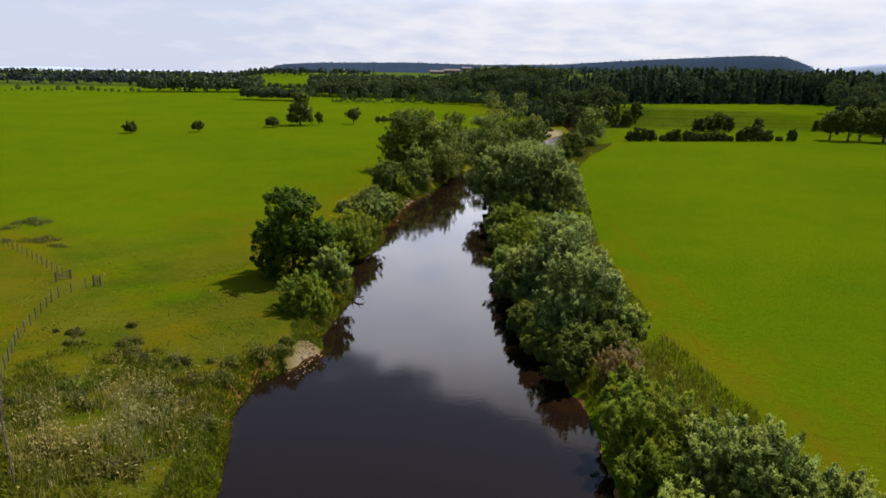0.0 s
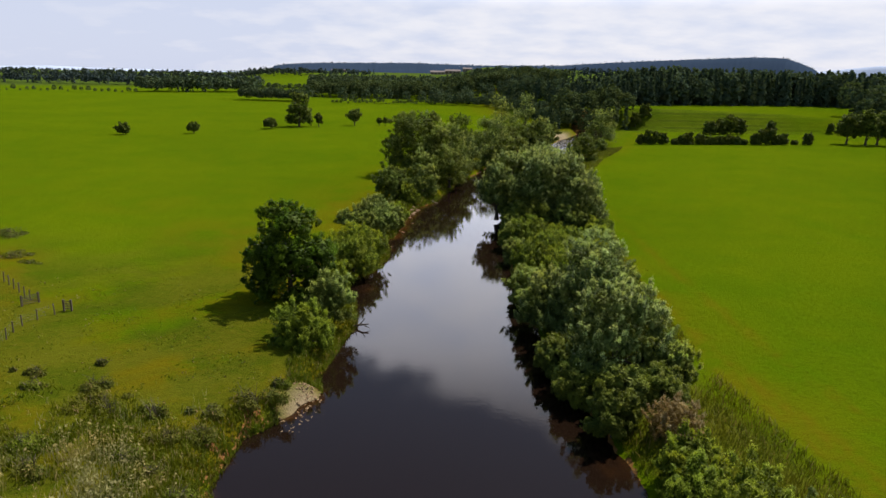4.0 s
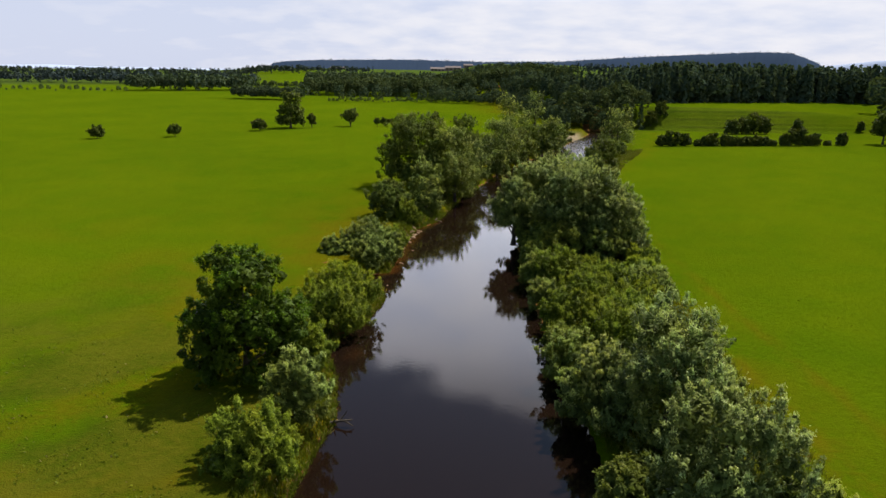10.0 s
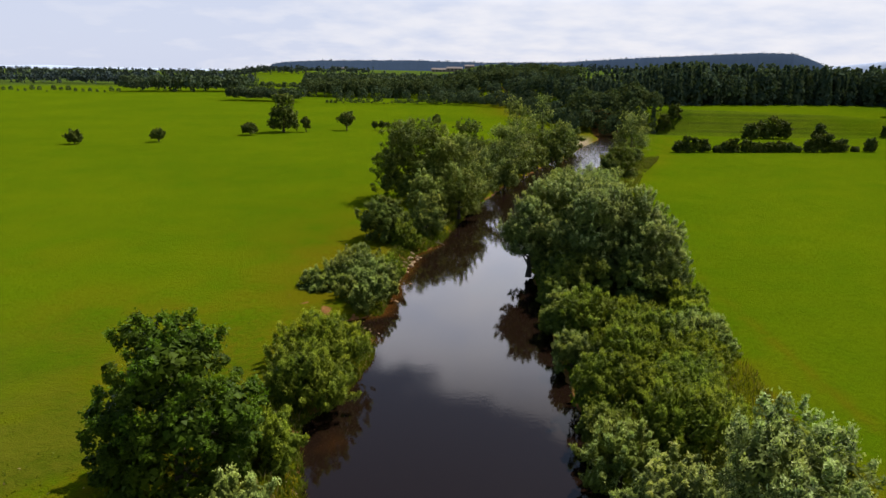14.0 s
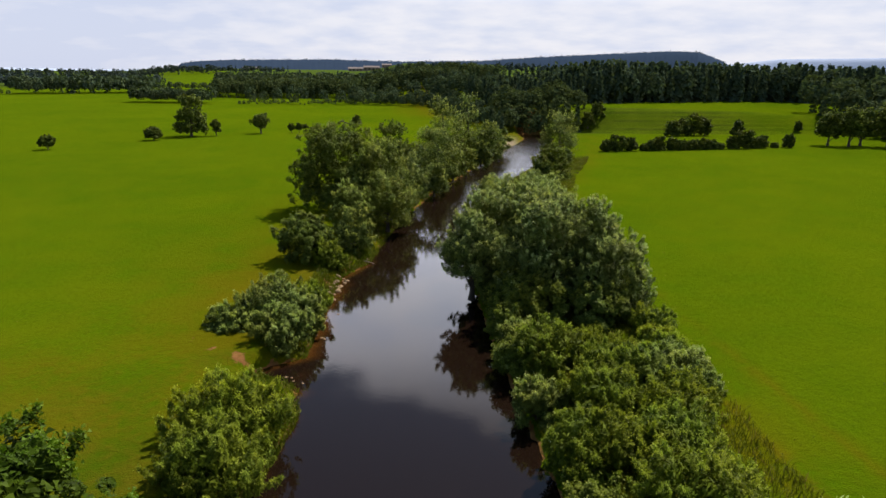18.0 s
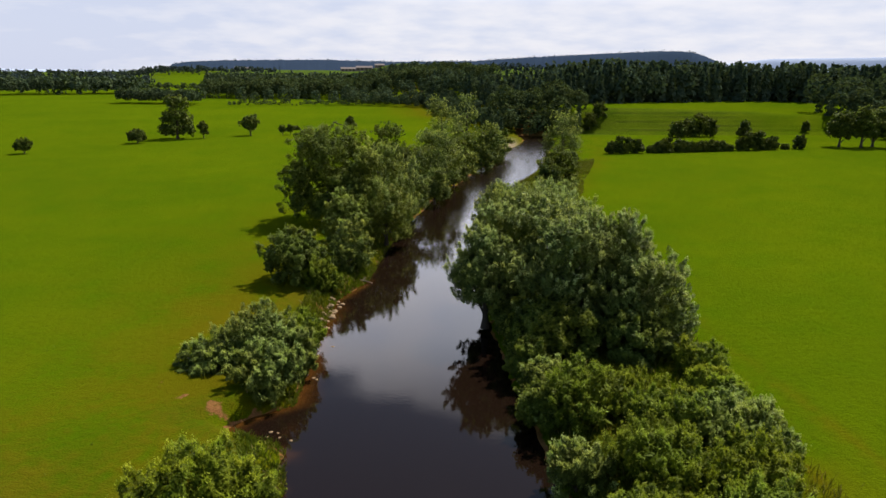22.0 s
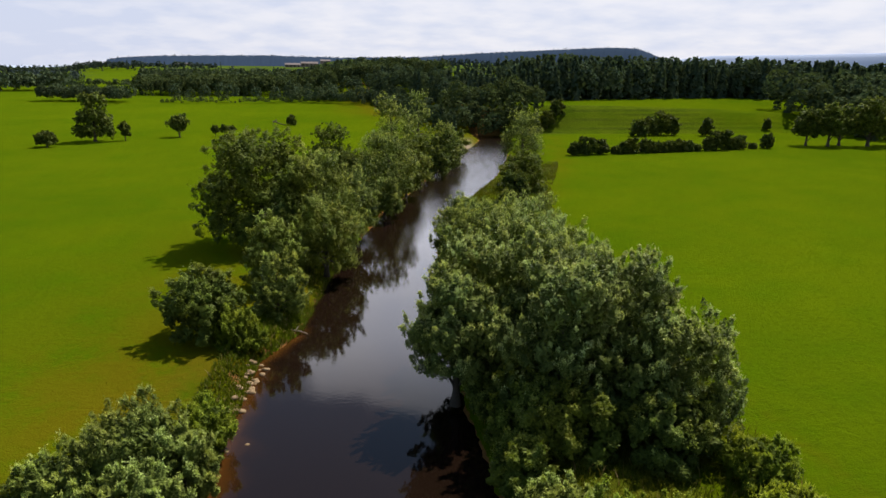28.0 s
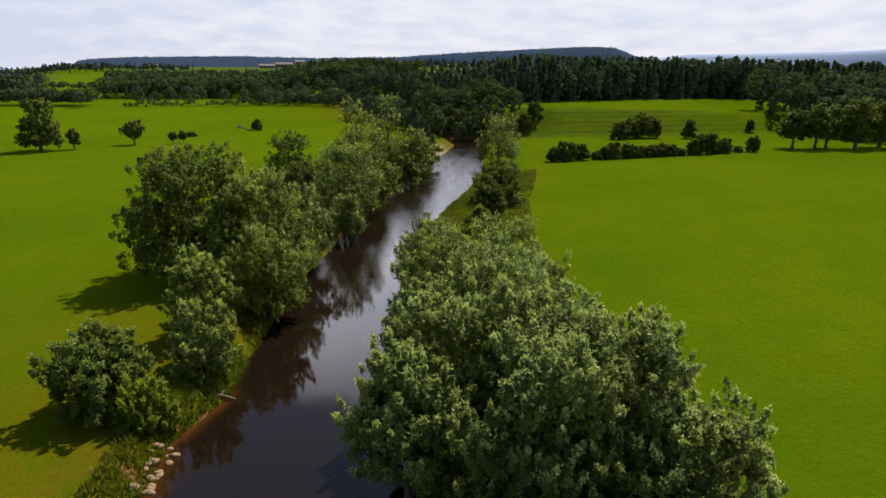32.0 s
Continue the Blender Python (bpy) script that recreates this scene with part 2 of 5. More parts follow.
# Lit copies of the leaf materials: sunlight on crown tops as paler colour.
LIT_TIPS = {
    "oak": leaf_material("oak_lit_shoots", (0.070, 0.140, 0.006), (0.160, 0.240, 0.016), 0.35, None, 0.1),
    "willow": leaf_material("willow_lit_shoots", (0.310, 0.370, 0.070), (0.600, 0.660, 0.200), 0.35, None, 0.2),
    "silver": leaf_material("silver_willow_lit_shoots", (0.350, 0.410, 0.100), (0.680, 0.740, 0.300), 0.35, None, 0.25),
    "sallow": leaf_material("sallow_lit_shoots", (0.230, 0.290, 0.020), (0.460, 0.520, 0.070), 0.42, None, 0.1),
    "alder": leaf_material("alder_lit_shoots", (0.160, 0.195, 0.028), (0.310, 0.350, 0.075), 0.35, None, 0.12),
    "thorn": leaf_material("hawthorn_lit_shoots", (0.070, 0.090, 0.014), (0.150, 0.170, 0.040), 0.3, None, 0.05),
    "dry": leaf_material("dry_lit_shoots", (0.32, 0.23, 0.12), (0.56, 0.42, 0.25), 0.3, None, 0.05),
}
# Bluer than the nearer woods: distance haze put into the leaf colour.
FAR_WOODS = leaf_material("hazy_wood_leaves", (0.034, 0.048, 0.056), (0.072, 0.094, 0.096), 0.15, None, 0.0)
BARK = plain_material("bark", (0.04, 0.032, 0.022), (0.13, 0.105, 0.078), 5.0, 0.9, 0.6, 0.04)
STONE = plain_material("river_stone", (0.15, 0.095, 0.048), (0.36, 0.25, 0.135), 3.0, 0.8, 0.4, 0.03)
CLAY = plain_material("red_clay", (0.18, 0.08, 0.03), (0.36, 0.17, 0.08), 1.6, 0.9, 0.5, 0.08)
POST = plain_material("weathered_post", (0.06, 0.045, 0.03), (0.16, 0.125, 0.085), 6.0, 0.85, 0.5, 0.01)
WIRE = plain_material("fence_wire", (0.10, 0.10, 0.095), (0.18, 0.18, 0.17), 20.0, 0.5, 0.0, 0.01)
DEADWOOD = plain_material("bleached_wood", (0.16, 0.12, 0.085), (0.36, 0.29, 0.21), 4.0, 0.85, 0.5, 0.02)


# ---- mesh helpers ----
def mesh_of(name, verts, faces, mat, smooth=False):
    """A mesh from arrays: verts (n, 3) and faces (m, 3 or 4)."""
    verts, faces = np.asarray(verts, np.float32), np.asarray(faces, np.int32)
    me = bpy.data.meshes.new(name)
    me.vertices.add(len(verts))
    me.vertices.foreach_set("co", verts.ravel())
    m, k = faces.shape
    me.loops.add(m * k)
    me.loops.foreach_set("vertex_index", faces.ravel())
    me.polygons.add(m)
    me.polygons.foreach_set("loop_start", np.arange(0, m * k, k, dtype=np.int32))
    me.polygons.foreach_set("use_smooth", np.full(m, smooth))
    me.update(calc_edges=True)
    me.materials.append(mat)
    return me


def child(name, me, parent, label=""):
    ob = new(name, me)
    ob.parent = parent
    if label:
        ob["label"] = label
    return ob


def part(name, bm, mat, parent, label=""):
    """Links a bmesh as one mesh object under a thing."""
    me = bpy.data.meshes.new(name)
    bm.to_mesh(me)
    bm.free()
    me.materials.append(mat)
    return child(name, me, parent, label)


def thing(name, x, y, z, label, category, group=""):
    ob = new(name)
    ob.matrix_basis = pose(x, y, z)
    return tagged(ob, label, category, group)


def unit(v):
    return v / np.maximum(np.linalg.norm(v, axis=-1, keepdims=True), 1e-6)


def tube(path, radii, sides=7):
    """Verts and quads of a tapered tube along a path; closed at its tip."""
    path = np.asarray(path, float)
    way = unit(np.gradient(path, axis=0))
    ref = np.where(np.abs(way[:, 2:3]) > 0.9, np.array([[1.0, 0, 0]]), np.array([[0, 0, 1.0]]))
    u = unit(np.cross(way, ref))
    v = np.cross(way, u)
    a = np.linspace(0, 2 * np.pi, sides, endpoint=False)
    rings = path[:, None] + np.asarray(radii)[:, None, None] * (np.cos(a)[None, :, None] * u[:, None] + np.sin(a)[None, :, None] * v[:, None])
    n = len(path)
    i, j = np.meshgrid(np.arange(n - 1), np.arange(sides), indexing="ij")
    k = (j + 1) % sides
    quads = np.stack([i * sides + j, i * sides + k, (i + 1) * sides + k, (i + 1) * sides + j], -1).reshape(-1, 4)
    return rings.reshape(-1, 3), quads


def leaves(rng, at, out, length, width, lift=0.3, scatter=0.7, sag=0.0, fan=0.3, grow=1.0, slim=False):
    """Kite-shaped leaf sprays at points, growing outwards, or slim three-cornered ones. Returns verts and faces."""
    n = len(at)
    face = unit(out + np.array([0, 0, 0.45]) + scatter * rng.normal(size=(n, 3)))
    along = 0.45 * rng.normal(size=(n, 3)) + fan * out + np.array([0, 0, lift - sag])
    along = unit(along - face * (along * face).sum(1, keepdims=True))
    side = np.cross(face, along)
    size = rng.uniform(0.6, 1.35, (n, 1)) * np.reshape(grow, (-1, 1))
    l, w = along * size * length, side * size * width
    bend = face * size * width * 0.35 - np.array([0, 0, 1.0]) * sag * size * length * 0.4
    if slim:
        verts = np.stack([at - l * 0.4 - w * 1.2, at - l * 0.4 + w * 1.2 + bend * 0.3, at + l * 0.7 - bend], 1).reshape(-1, 3)
        return verts, np.arange(3 * n).reshape(-1, 3)
    verts = np.stack([at - l * 0.4, at + w + bend * 0.3, at + l * 0.6 - bend, at - w + bend * 0.3], 1).reshape(-1, 3)
    return verts, np.arange(4 * n).reshape(-1, 4)


def join(pieces):
    verts, faces, n = [], [], 0
    for v, f in pieces:
        verts.append(v)
        faces.append(np.asarray(f) + n)
        n += len(v)
    return np.concatenate(verts), np.concatenate(faces)


def sphere_dirs(rng, n, low=-1.0):
    z = rng.uniform(low, 1.0, n)
    a = rng.uniform(0, 2 * np.pi, n)
    r = np.sqrt(1 - z * z)
    return np.stack([r * np.cos(a), r * np.sin(a), z], -1)


def crown_points(rng, masses, count, tuft, tall, low=-0.55):
    """Points and outward ways of leaf sprays: plumes that stand on the outsides of a few rounded masses; tall ones are long and upright."""
    area = np.array([(a * b + a * c + b * c) for *_, a, b, c in masses])
    at, out, tips, grow = [], [], [], []
    for (cx, cy, cz, a, b, c), share in zip(masses, area / area.sum()):
        n = max(200, int(count * share))
        radius = np.array([a, b, c])
        plumes = max(8, int((1.5 + 1.5 * tall) * (a * b * c) ** (2 / 3) / tuft**2))
        d = sphere_dirs(rng, plumes, low)
        centre = d * radius * rng.uniform(0.70, 1.04, (plumes, 1)) + np.array([cx, cy, cz])
        way = unit(d * (1.0 - 0.35 * tall) + np.array([0, 0, 0.25 + 0.75 * tall]) + rng.normal(0, 0.18, (plumes, 3)))
        size = tuft * rng.uniform(0.45, 1.2, plumes)
        long, wide = size * (0.9 + 0.8 * tall), size * (0.95 - 0.42 * tall)
        which = rng.choice(plumes, int(n * 0.84), p=size**2 / (size**2).sum())
        u = rng.random(len(which)) ** 0.85
        e = sphere_dirs(rng, len(which))
        e = unit(e - way[which] * (e * way[which]).sum(1, keepdims=True)) * np.sqrt(rng.uniform(0.1, 1.0, (len(which), 1)))
        at.append(centre[which] + way[which] * (long[which] * (u - 0.45))[:, None] + e * (wide[which] * ((1 - u) ** 0.6 + 0.10))[:, None])
        out.append(unit(way[which] * (0.4 + 0.5 * tall) + e * 0.8))
        grow.append(np.ones(len(which)))
        chosen = np.flatnonzero((d[:, 2] > -0.15) & (rng.random(plumes) < 0.85))
        some = rng.choice(chosen if len(chosen) else np.arange(plumes), int(n * 0.34))
        e = rng.normal(0, 0.33, (len(some), 3)) * wide[some, None]
        tips.append(centre[some] + way[some] * (long[some] * rng.uniform(0.25, 0.66, len(some)))[:, None] + e)
        inner = sphere_dirs(rng, n - len(which), -0.9)
        at.append(inner * radius * rng.uniform(0.2, 0.66, (len(inner), 1)) + (cx, cy, cz))
        out.append(inner)
        grow.append(np.full(len(inner), 2.0))
    return np.concatenate(at), np.concatenate(out), np.concatenate(tips), np.concatenate(grow)


def outside(p, masses, depth):
    """Which points lie outside the cores of all masses."""
    keep = np.ones(len(p), bool)
    for cx, cy, cz, a, b, c in masses:
        keep &= (((p - np.array([cx, cy, cz])) / (np.array([a, b, c]) * depth)) ** 2).sum(1) > 1
    return keep


def masses_of(rng, r, low, top, lobes, bushy):
    """Rounded masses that make up a crown between the heights low and top, about r wide to each side; a bushy one is wide to the ground."""
    h = top - low
    large = r > 6.3
    core = 0.48 if large else 0.60
    found = [(0, 0, low + h * 0.44, r * core, r * core, h * 0.41)]
    lobes = lobes + 3 if large else lobes
    tiers = ((0.18, 0.66, 1.15), (0.48, 0.62, 1.0), (0.80, 0.38, 0.7)) if bushy else ((0.28, 0.48, 0.8), (0.52, 0.56, 1.0), (0.78, 0.30, 0.6))
    for level, spread, share in tiers:
        count = max(2, round(lobes * share))
        turn = rng.uniform(0, 6.28)
        for i in range(count):
            a = turn + 6.28 * i / count + rng.uniform(-0.35, 0.35)
            k = rng.uniform(0.20, 0.37) if large else rng.uniform(0.22, 0.44)
            reach = r * spread * rng.uniform(0.8, 1.12)
            z = low + h * (level + rng.uniform(-0.09, 0.09))
            tall = min(h * 0.32, r * k * rng.uniform(0.85, 1.2))
            found.append((reach * math.cos(a), reach * math.sin(a), min(z, top - tall * 0.9), r * k, r * k, tall))
    return found


LOOK = {
    "oak": (OAK, 0.44, 0.20, 0.25, 0.45, 0.0, 0.85),
    "willow": (WILLOW, 0.54, 0.090, 0.9, 0.48, 0.0, 0.80),
    "silver": (SILVER, 0.52, 0.096, 0.9, 0.48, 0.0, 0.80),
    "sallow": (SALLOW, 0.54, 0.080, 1.2, 0.50, 0.0, 0.85),
    "alder": (ALDER, 0.46, 0.17, 0.3, 0.48, 0.0, 0.85),
    "thorn": (THORN, 0.44, 0.18, 0.3, 0.40, 0.0, 0.75),
    "dry": (DRYLEAF, 0.50, 0.05, 0.9, 0.35, 0.0, 0.6),
}


TALL = {"oak": 0.15, "willow": 0.75, "silver": 0.9, "sallow": 0.85, "alder": 0.3, "thorn": 0.2, "dry": 1.0}


def tree(name, label, x, y, r, top, kind, seed, z=1.6, clear=0.12, lobes=6, count=9000, fine=1.0, spread=0.55, group="", limbs=5, lean=(0, 0), category="tree"):
    """A tree or shrub that stands at (x, y, z): trunk, limbs and a crown of leaf sprays, about r wide to each side and up to the height top."""
    rng = np.random.default_rng(seed)
    mat, length, width, lift, scatter, sag, tuft = LOOK[kind]
    ob = thing(name, x, y, z, label, category, group)
    h = top - z
    low = h * clear
    masses = masses_of(rng, r * 1.02, low, h * 1.03, lobes, clear < 0.08)
    masses = [(a + lean[0] * c / h, b + lean[1] * c / h, c, *rest) for a, b, c, *rest in masses]
    near = y < 240
    at, out, tips, grow = crown_points(rng, masses, int(count * ((3.8 if kind == "silver" else 2.9) if near else 1.1)), tuft * (0.70 + 0.04 * r), TALL[kind])
    fine = fine * (0.47 if near else 0.66)
    keep = at[:, 2] > -0.4
    if near:
        keep &= outside(at, masses, 0.72) | (grow > 1)
        tips = tips[outside(tips, masses, 0.80)]
    v, f = leaves(rng, at[keep], out[keep], length * fine, width * fine, lift, scatter, sag, 0.9 if lift > 0.5 else 0.4, grow[keep], True)
    child("crown", mesh_of("crown", v, f, mat), ob)
    # Keeps the pale shoots to the upper crown, where sun would fall.
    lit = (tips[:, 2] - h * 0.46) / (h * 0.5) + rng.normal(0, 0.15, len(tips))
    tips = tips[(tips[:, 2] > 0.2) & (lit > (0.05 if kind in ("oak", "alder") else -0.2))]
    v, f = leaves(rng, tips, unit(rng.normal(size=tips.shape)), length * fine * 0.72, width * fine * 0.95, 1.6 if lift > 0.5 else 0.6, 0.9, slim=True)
    tagged(child("young_growth", mesh_of("young_growth", v, f, LIT_TIPS[kind]), ob, "shoots coloured paler for sunlight on the crown"), kind="stuff")
    girth = 0.024 * h + 0.018 * r
    n = 7
    s = np.linspace(0, 1, n)
    bend = rng.normal(0, 0.02 * h, (n, 2)) * s[:, None]
    path = np.c_[bend + np.outer(s, lean) * 0.7, -0.35 + s * h * 0.72]
    v, f = tube(path, girth * (1.0 - 0.82 * s) * (1 + 0.5 * np.exp(-s * 14)), 8)
    trunk = child("trunk", mesh_of("trunk", v, f, BARK, True), ob)
    for i in range(limbs):
        k = 1 + i % (len(masses) - 1)
        cx, cy, cz = masses[k][:3]
        start = path[1 + i % 3]
        end = np.array([cx, cy, cz]) * rng.uniform(0.85, 1.1)
        u = np.linspace(0, 1, 6)[:, None]
        mid = (start + end) / 2 + np.array([0, 0, h * 0.05])
        line = (1 - u) ** 2 * start + 2 * u * (1 - u) * mid + u**2 * end
        v, f = tube(line, girth * 0.45 * (1 - 0.85 * u[:, 0]), 6)
        child("limb", mesh_of("limb", v, f, BARK, True), trunk)
    return ob


# ---- the ground ----
LEFT_EDGE = [(-400, -18), (0, -14), (44, -13.5), (56.6, -16.2), (63, -16.0), (66.3, -13.6), (67.5, -11.5), (71, -10.6), (76, -11.9), (85, -11), (91, -10.2), (100, -11.6), (105, -13.2), (109, -13.9), (115, -11), (124, -9.4), (130, -10), (132, -13), (134, -15.6), (135.6, -14), (138, -10), (147, -9.3), (158, -8.5), (168, -7.5), (176, -3.4), (195, 0.0), (209, 2.6), (221, 6.7), (237, 11.2), (273, 24), (299, 33.5), (315, 41), (345, 50.5), (357, 56), (380, 64), (420, 66), (470, 60), (520, 40), (5000, 40)]
RIGHT_EDGE = [(-400, 14), (0, 18), (44, 17.0), (57, 17.6), (66, 16.0), (78, 13.6), (95, 12.6), (115, 11.6), (140, 11.5), (160, 12), (175, 13.5), (208, 18), (235, 26.5), (257, 34.5), (280, 45), (302, 54), (328, 62), (341, 65.5), (380, 78), (420, 80), (470, 74), (520, 41), (5000, 41)]
FIELD = 1.7


def edge_at(table, y):
    ys, xs = zip(*table)
    return np.interp(y, ys, xs)


def smooth(a, b, v):
    k = np.clip((v - a) / (b - a), 0, 1)
    return k * k * (3 - 2 * k)


def ripple(x, y, scale, seed=0.0):
    """Smooth unevenness of the ground, about -1 to 1."""
    return (np.sin(x * scale * 1.3 + 2.1 * np.sin(y * scale * 0.7 + seed) + seed) + np.sin(y * scale * 1.1 + 1.7 * np.sin(x * scale * 0.9 + 1.3 * seed))) / 2


def ground_at(x, y):
    """The ground's height and how far it lies from the water's edge (negative in the river)."""
    wobble = 0.35 * ripple(x, y, 0.9) + 0.25 * ripple(x, y, 2.3, 1.0)
    off_left, off_right = edge_at(LEFT_EDGE, y) - x + wobble, x - edge_at(RIGHT_EDGE, y) + wobble
    off = np.where(off_left > off_right, off_left, off_right)
    bank = np.where(off_left > off_right, 2.6, 4.0)
    z = np.where(off < 0, np.maximum(-1.2, off * 0.35), FIELD * smooth(-0.3, bank, off) ** 0.8)
    bar = np.exp(-(((x + 11.5) / 2.4) ** 2) - ((y - 68.5) / 3.0) ** 2)
    z = np.where(off > -1.0, z - 1.1 * bar * (off > 0), z)
    sandbar = np.exp(-(((x - 50) / 6.0) ** 2) - ((y - 360) / 14.0) ** 2)
    z = z - 0.6 * sandbar * (off > 0)
    flat = smooth(3, 12, off)
    z = z + flat * (0.10 * ripple(x, y, 0.05) + 0.05 * ripple(x, y, 0.31, 2.0))
    foot = np.interp(x, (-150, 20, 48, 62, 90, 112), (680, 640, 600, 392, 386, 380))
    rise = smooth(-40, 80, x) * (smooth(6, 30, y - foot) * (1 - 0.38 * smooth(150, 230, x)) + 0.38 * smooth(150, 230, x) * smooth(15, 95, y - foot)) * (1 - 0.25 * smooth(200, 420, x))
    z = z + rise * (10.6 + 0.9 * ripple(x, y, 0.045, 3.0)) + rise * 0.02 * np.clip(y - 430, 0, 400)
    terraces = rise * (1 - rise) * 4
    z = z + terraces * 0.42 * np.sin(z * 3.6)
    bearing = np.degrees(np.arctan2(x, np.maximum(y, 1)))
    z = z + 20.0 * smooth(1000, 1900, y) * smooth(-18, -14, bearing) * (1 - smooth(12, 20, bearing))
    z = z - 9.0 * smooth(1600, 4200, np.hypot(x, y))
    return z, off


def axis(fine_low, fine_high, step, reach):
    inner = np.arange(fine_low, fine_high + step, step)
    grow, out = step, []
    far = 0.0
    while far < reach:
        grow *= 1.11
        far += grow
        out.append(far)
    out = np.array(out)
    return np.r_[fine_low - out[::-1], inner, inner[-1] + out]


def build_ground():
    xs, ys = axis(-30, 72, 0.9, 4800), axis(36, 416, 1.1, 4700)
    x, y = np.meshgrid(xs, ys)
    z, off = ground_at(x, y)
    nx, ny = len(xs), len(ys)
    i, j = np.meshgrid(np.arange(ny - 1), np.arange(nx - 1), indexing="ij")
    faces = np.stack([i * nx + j, i * nx + j + 1, (i + 1) * nx + j + 1, (i + 1) * nx + j], -1).reshape(-1, 4)
    me = mesh_of("ground", np.stack([x, y, z], -1).reshape(-1, 3), faces, MEADOW, True)
    side = x < edge_at(LEFT_EDGE, y)
    bare = smooth(-0.2, 0.6, ripple(x, y, 0.21, 4.0))
    mud = np.clip(1.0 - off / np.where(side, 0.02 + 0.13 * bare, 0.08), 0, 1)
    for px, py, wide in ((-21.9, 140.0, 0.6), (-20.6, 138.6, 0.45), (-19.4, 137.5, 0.6), (-16.2, 135.6, 0.8), (-15.2, 134.7, 0.7), (-12.6, 132.8, 0.9), (-14.6, 107.5, 1.0), (-17.0, 60.0, 0.8), (-15.5, 65.5, 1.1), (-8.6, 163.0, 1.1)):
        mud = np.maximum(mud, 1.15 * np.exp(-(((x - px) ** 2 + (y - py) ** 2) / wide**2)))
    sand = np.exp(-(((x - 50) / 7.0) ** 2) - ((y - 358) / 15.0) ** 2)
    sand = np.maximum(sand, np.exp(-(((x + 11.4) / 1.5) ** 2) - ((y - 68.6) / 3.0) ** 2))
    sand = np.clip(sand * 1.6, 0, 1) * smooth(-1.0, 0.5, off) * (off < 12)
    wild_left = smooth(0.5, 2, off) * (1 - smooth(4, 8 + 3 * ripple(x, y, 0.2), off)) * 0.3
    corner = smooth(-52, -42, x) * (1 - smooth(80, 100, y - 0.3 * x)) * smooth(0.5, 2, off)
    wild_right = smooth(0.3, 2, off) * (1 - smooth(11, 14, off + 1.5 * ripple(x, y, 0.25))) * (1 - 0.6 * smooth(190, 240, y))
    wild = np.where(side, np.maximum(wild_left, corner * smooth(-1.1, 0.6, ripple(x, y, 0.35, 3.0) + 0.6 * ripple(x, y, 0.9, 1.0)) * 0.9), wild_right)
    coarse = 0.8 * side * smooth(-105, -80, x) * (1 - smooth(92, 140, y)) * smooth(-0.9, 0.4, ripple(x, y, 0.23, 7.0) + 0.5 * ripple(x, y, 0.7, 2.0)) * smooth(1, 5, off)
    wild = np.maximum(wild, coarse)
    slope = (1 - 0.7 * smooth(150, 200, x)) * smooth(64, 90, x) * smooth(384, 392, y) * (1 - smooth(406, 413, y))
    dry = np.where(side, smooth(-45, -52, x + (y - 88) * 0.55) * (1 - smooth(95, 135, y)) * 1.0, 0) + 0.3 * np.exp(-(((off - 18) / 4) ** 2)) * ~side + 0.15 * corner * side + 0.85 * np.exp(-((np.maximum(off, 0) / 22) ** 2)) * side + 0.3 * side * (1 - smooth(85, 115, y)) + 0.35 * side * (1 - smooth(110, 190, y)) * smooth(-0.1, 0.6, ripple(x, y, 0.11, 2.0))
    for d in (15.5, 17.6, 24.0):
        dry = dry + 0.5 * np.exp(-(((off - d) / 0.7) ** 2)) * ~side * (1 - smooth(120, 190, y))
    rut = np.interp(x, (-52, -46, -40, -31), (107.5, 107.0, 104.8, 103.0))
    wild = np.maximum(wild, 0.9 * np.exp(-(((y - rut) / 0.6) ** 2)) * smooth(-54, -50, x) * (1 - smooth(-34, -30, x)))
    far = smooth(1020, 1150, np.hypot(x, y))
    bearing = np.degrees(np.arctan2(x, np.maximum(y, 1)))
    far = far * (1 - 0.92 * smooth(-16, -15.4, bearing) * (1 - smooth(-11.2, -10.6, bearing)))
    # The sine paints terrace shade into the slope colour as dark lines.
    for name, values in (("tone", far), ("mud", mud), ("wild", wild), ("dry", dry), ("sand", sand), ("slope_shade", slope * (0.72 + 0.28 * np.sin(z * 3.6 + 1.0)))):
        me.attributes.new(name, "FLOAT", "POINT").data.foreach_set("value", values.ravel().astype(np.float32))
    tagged(new("ground", me), "bright green grazed pasture with a sunken river channel", "ground", kind="structure")


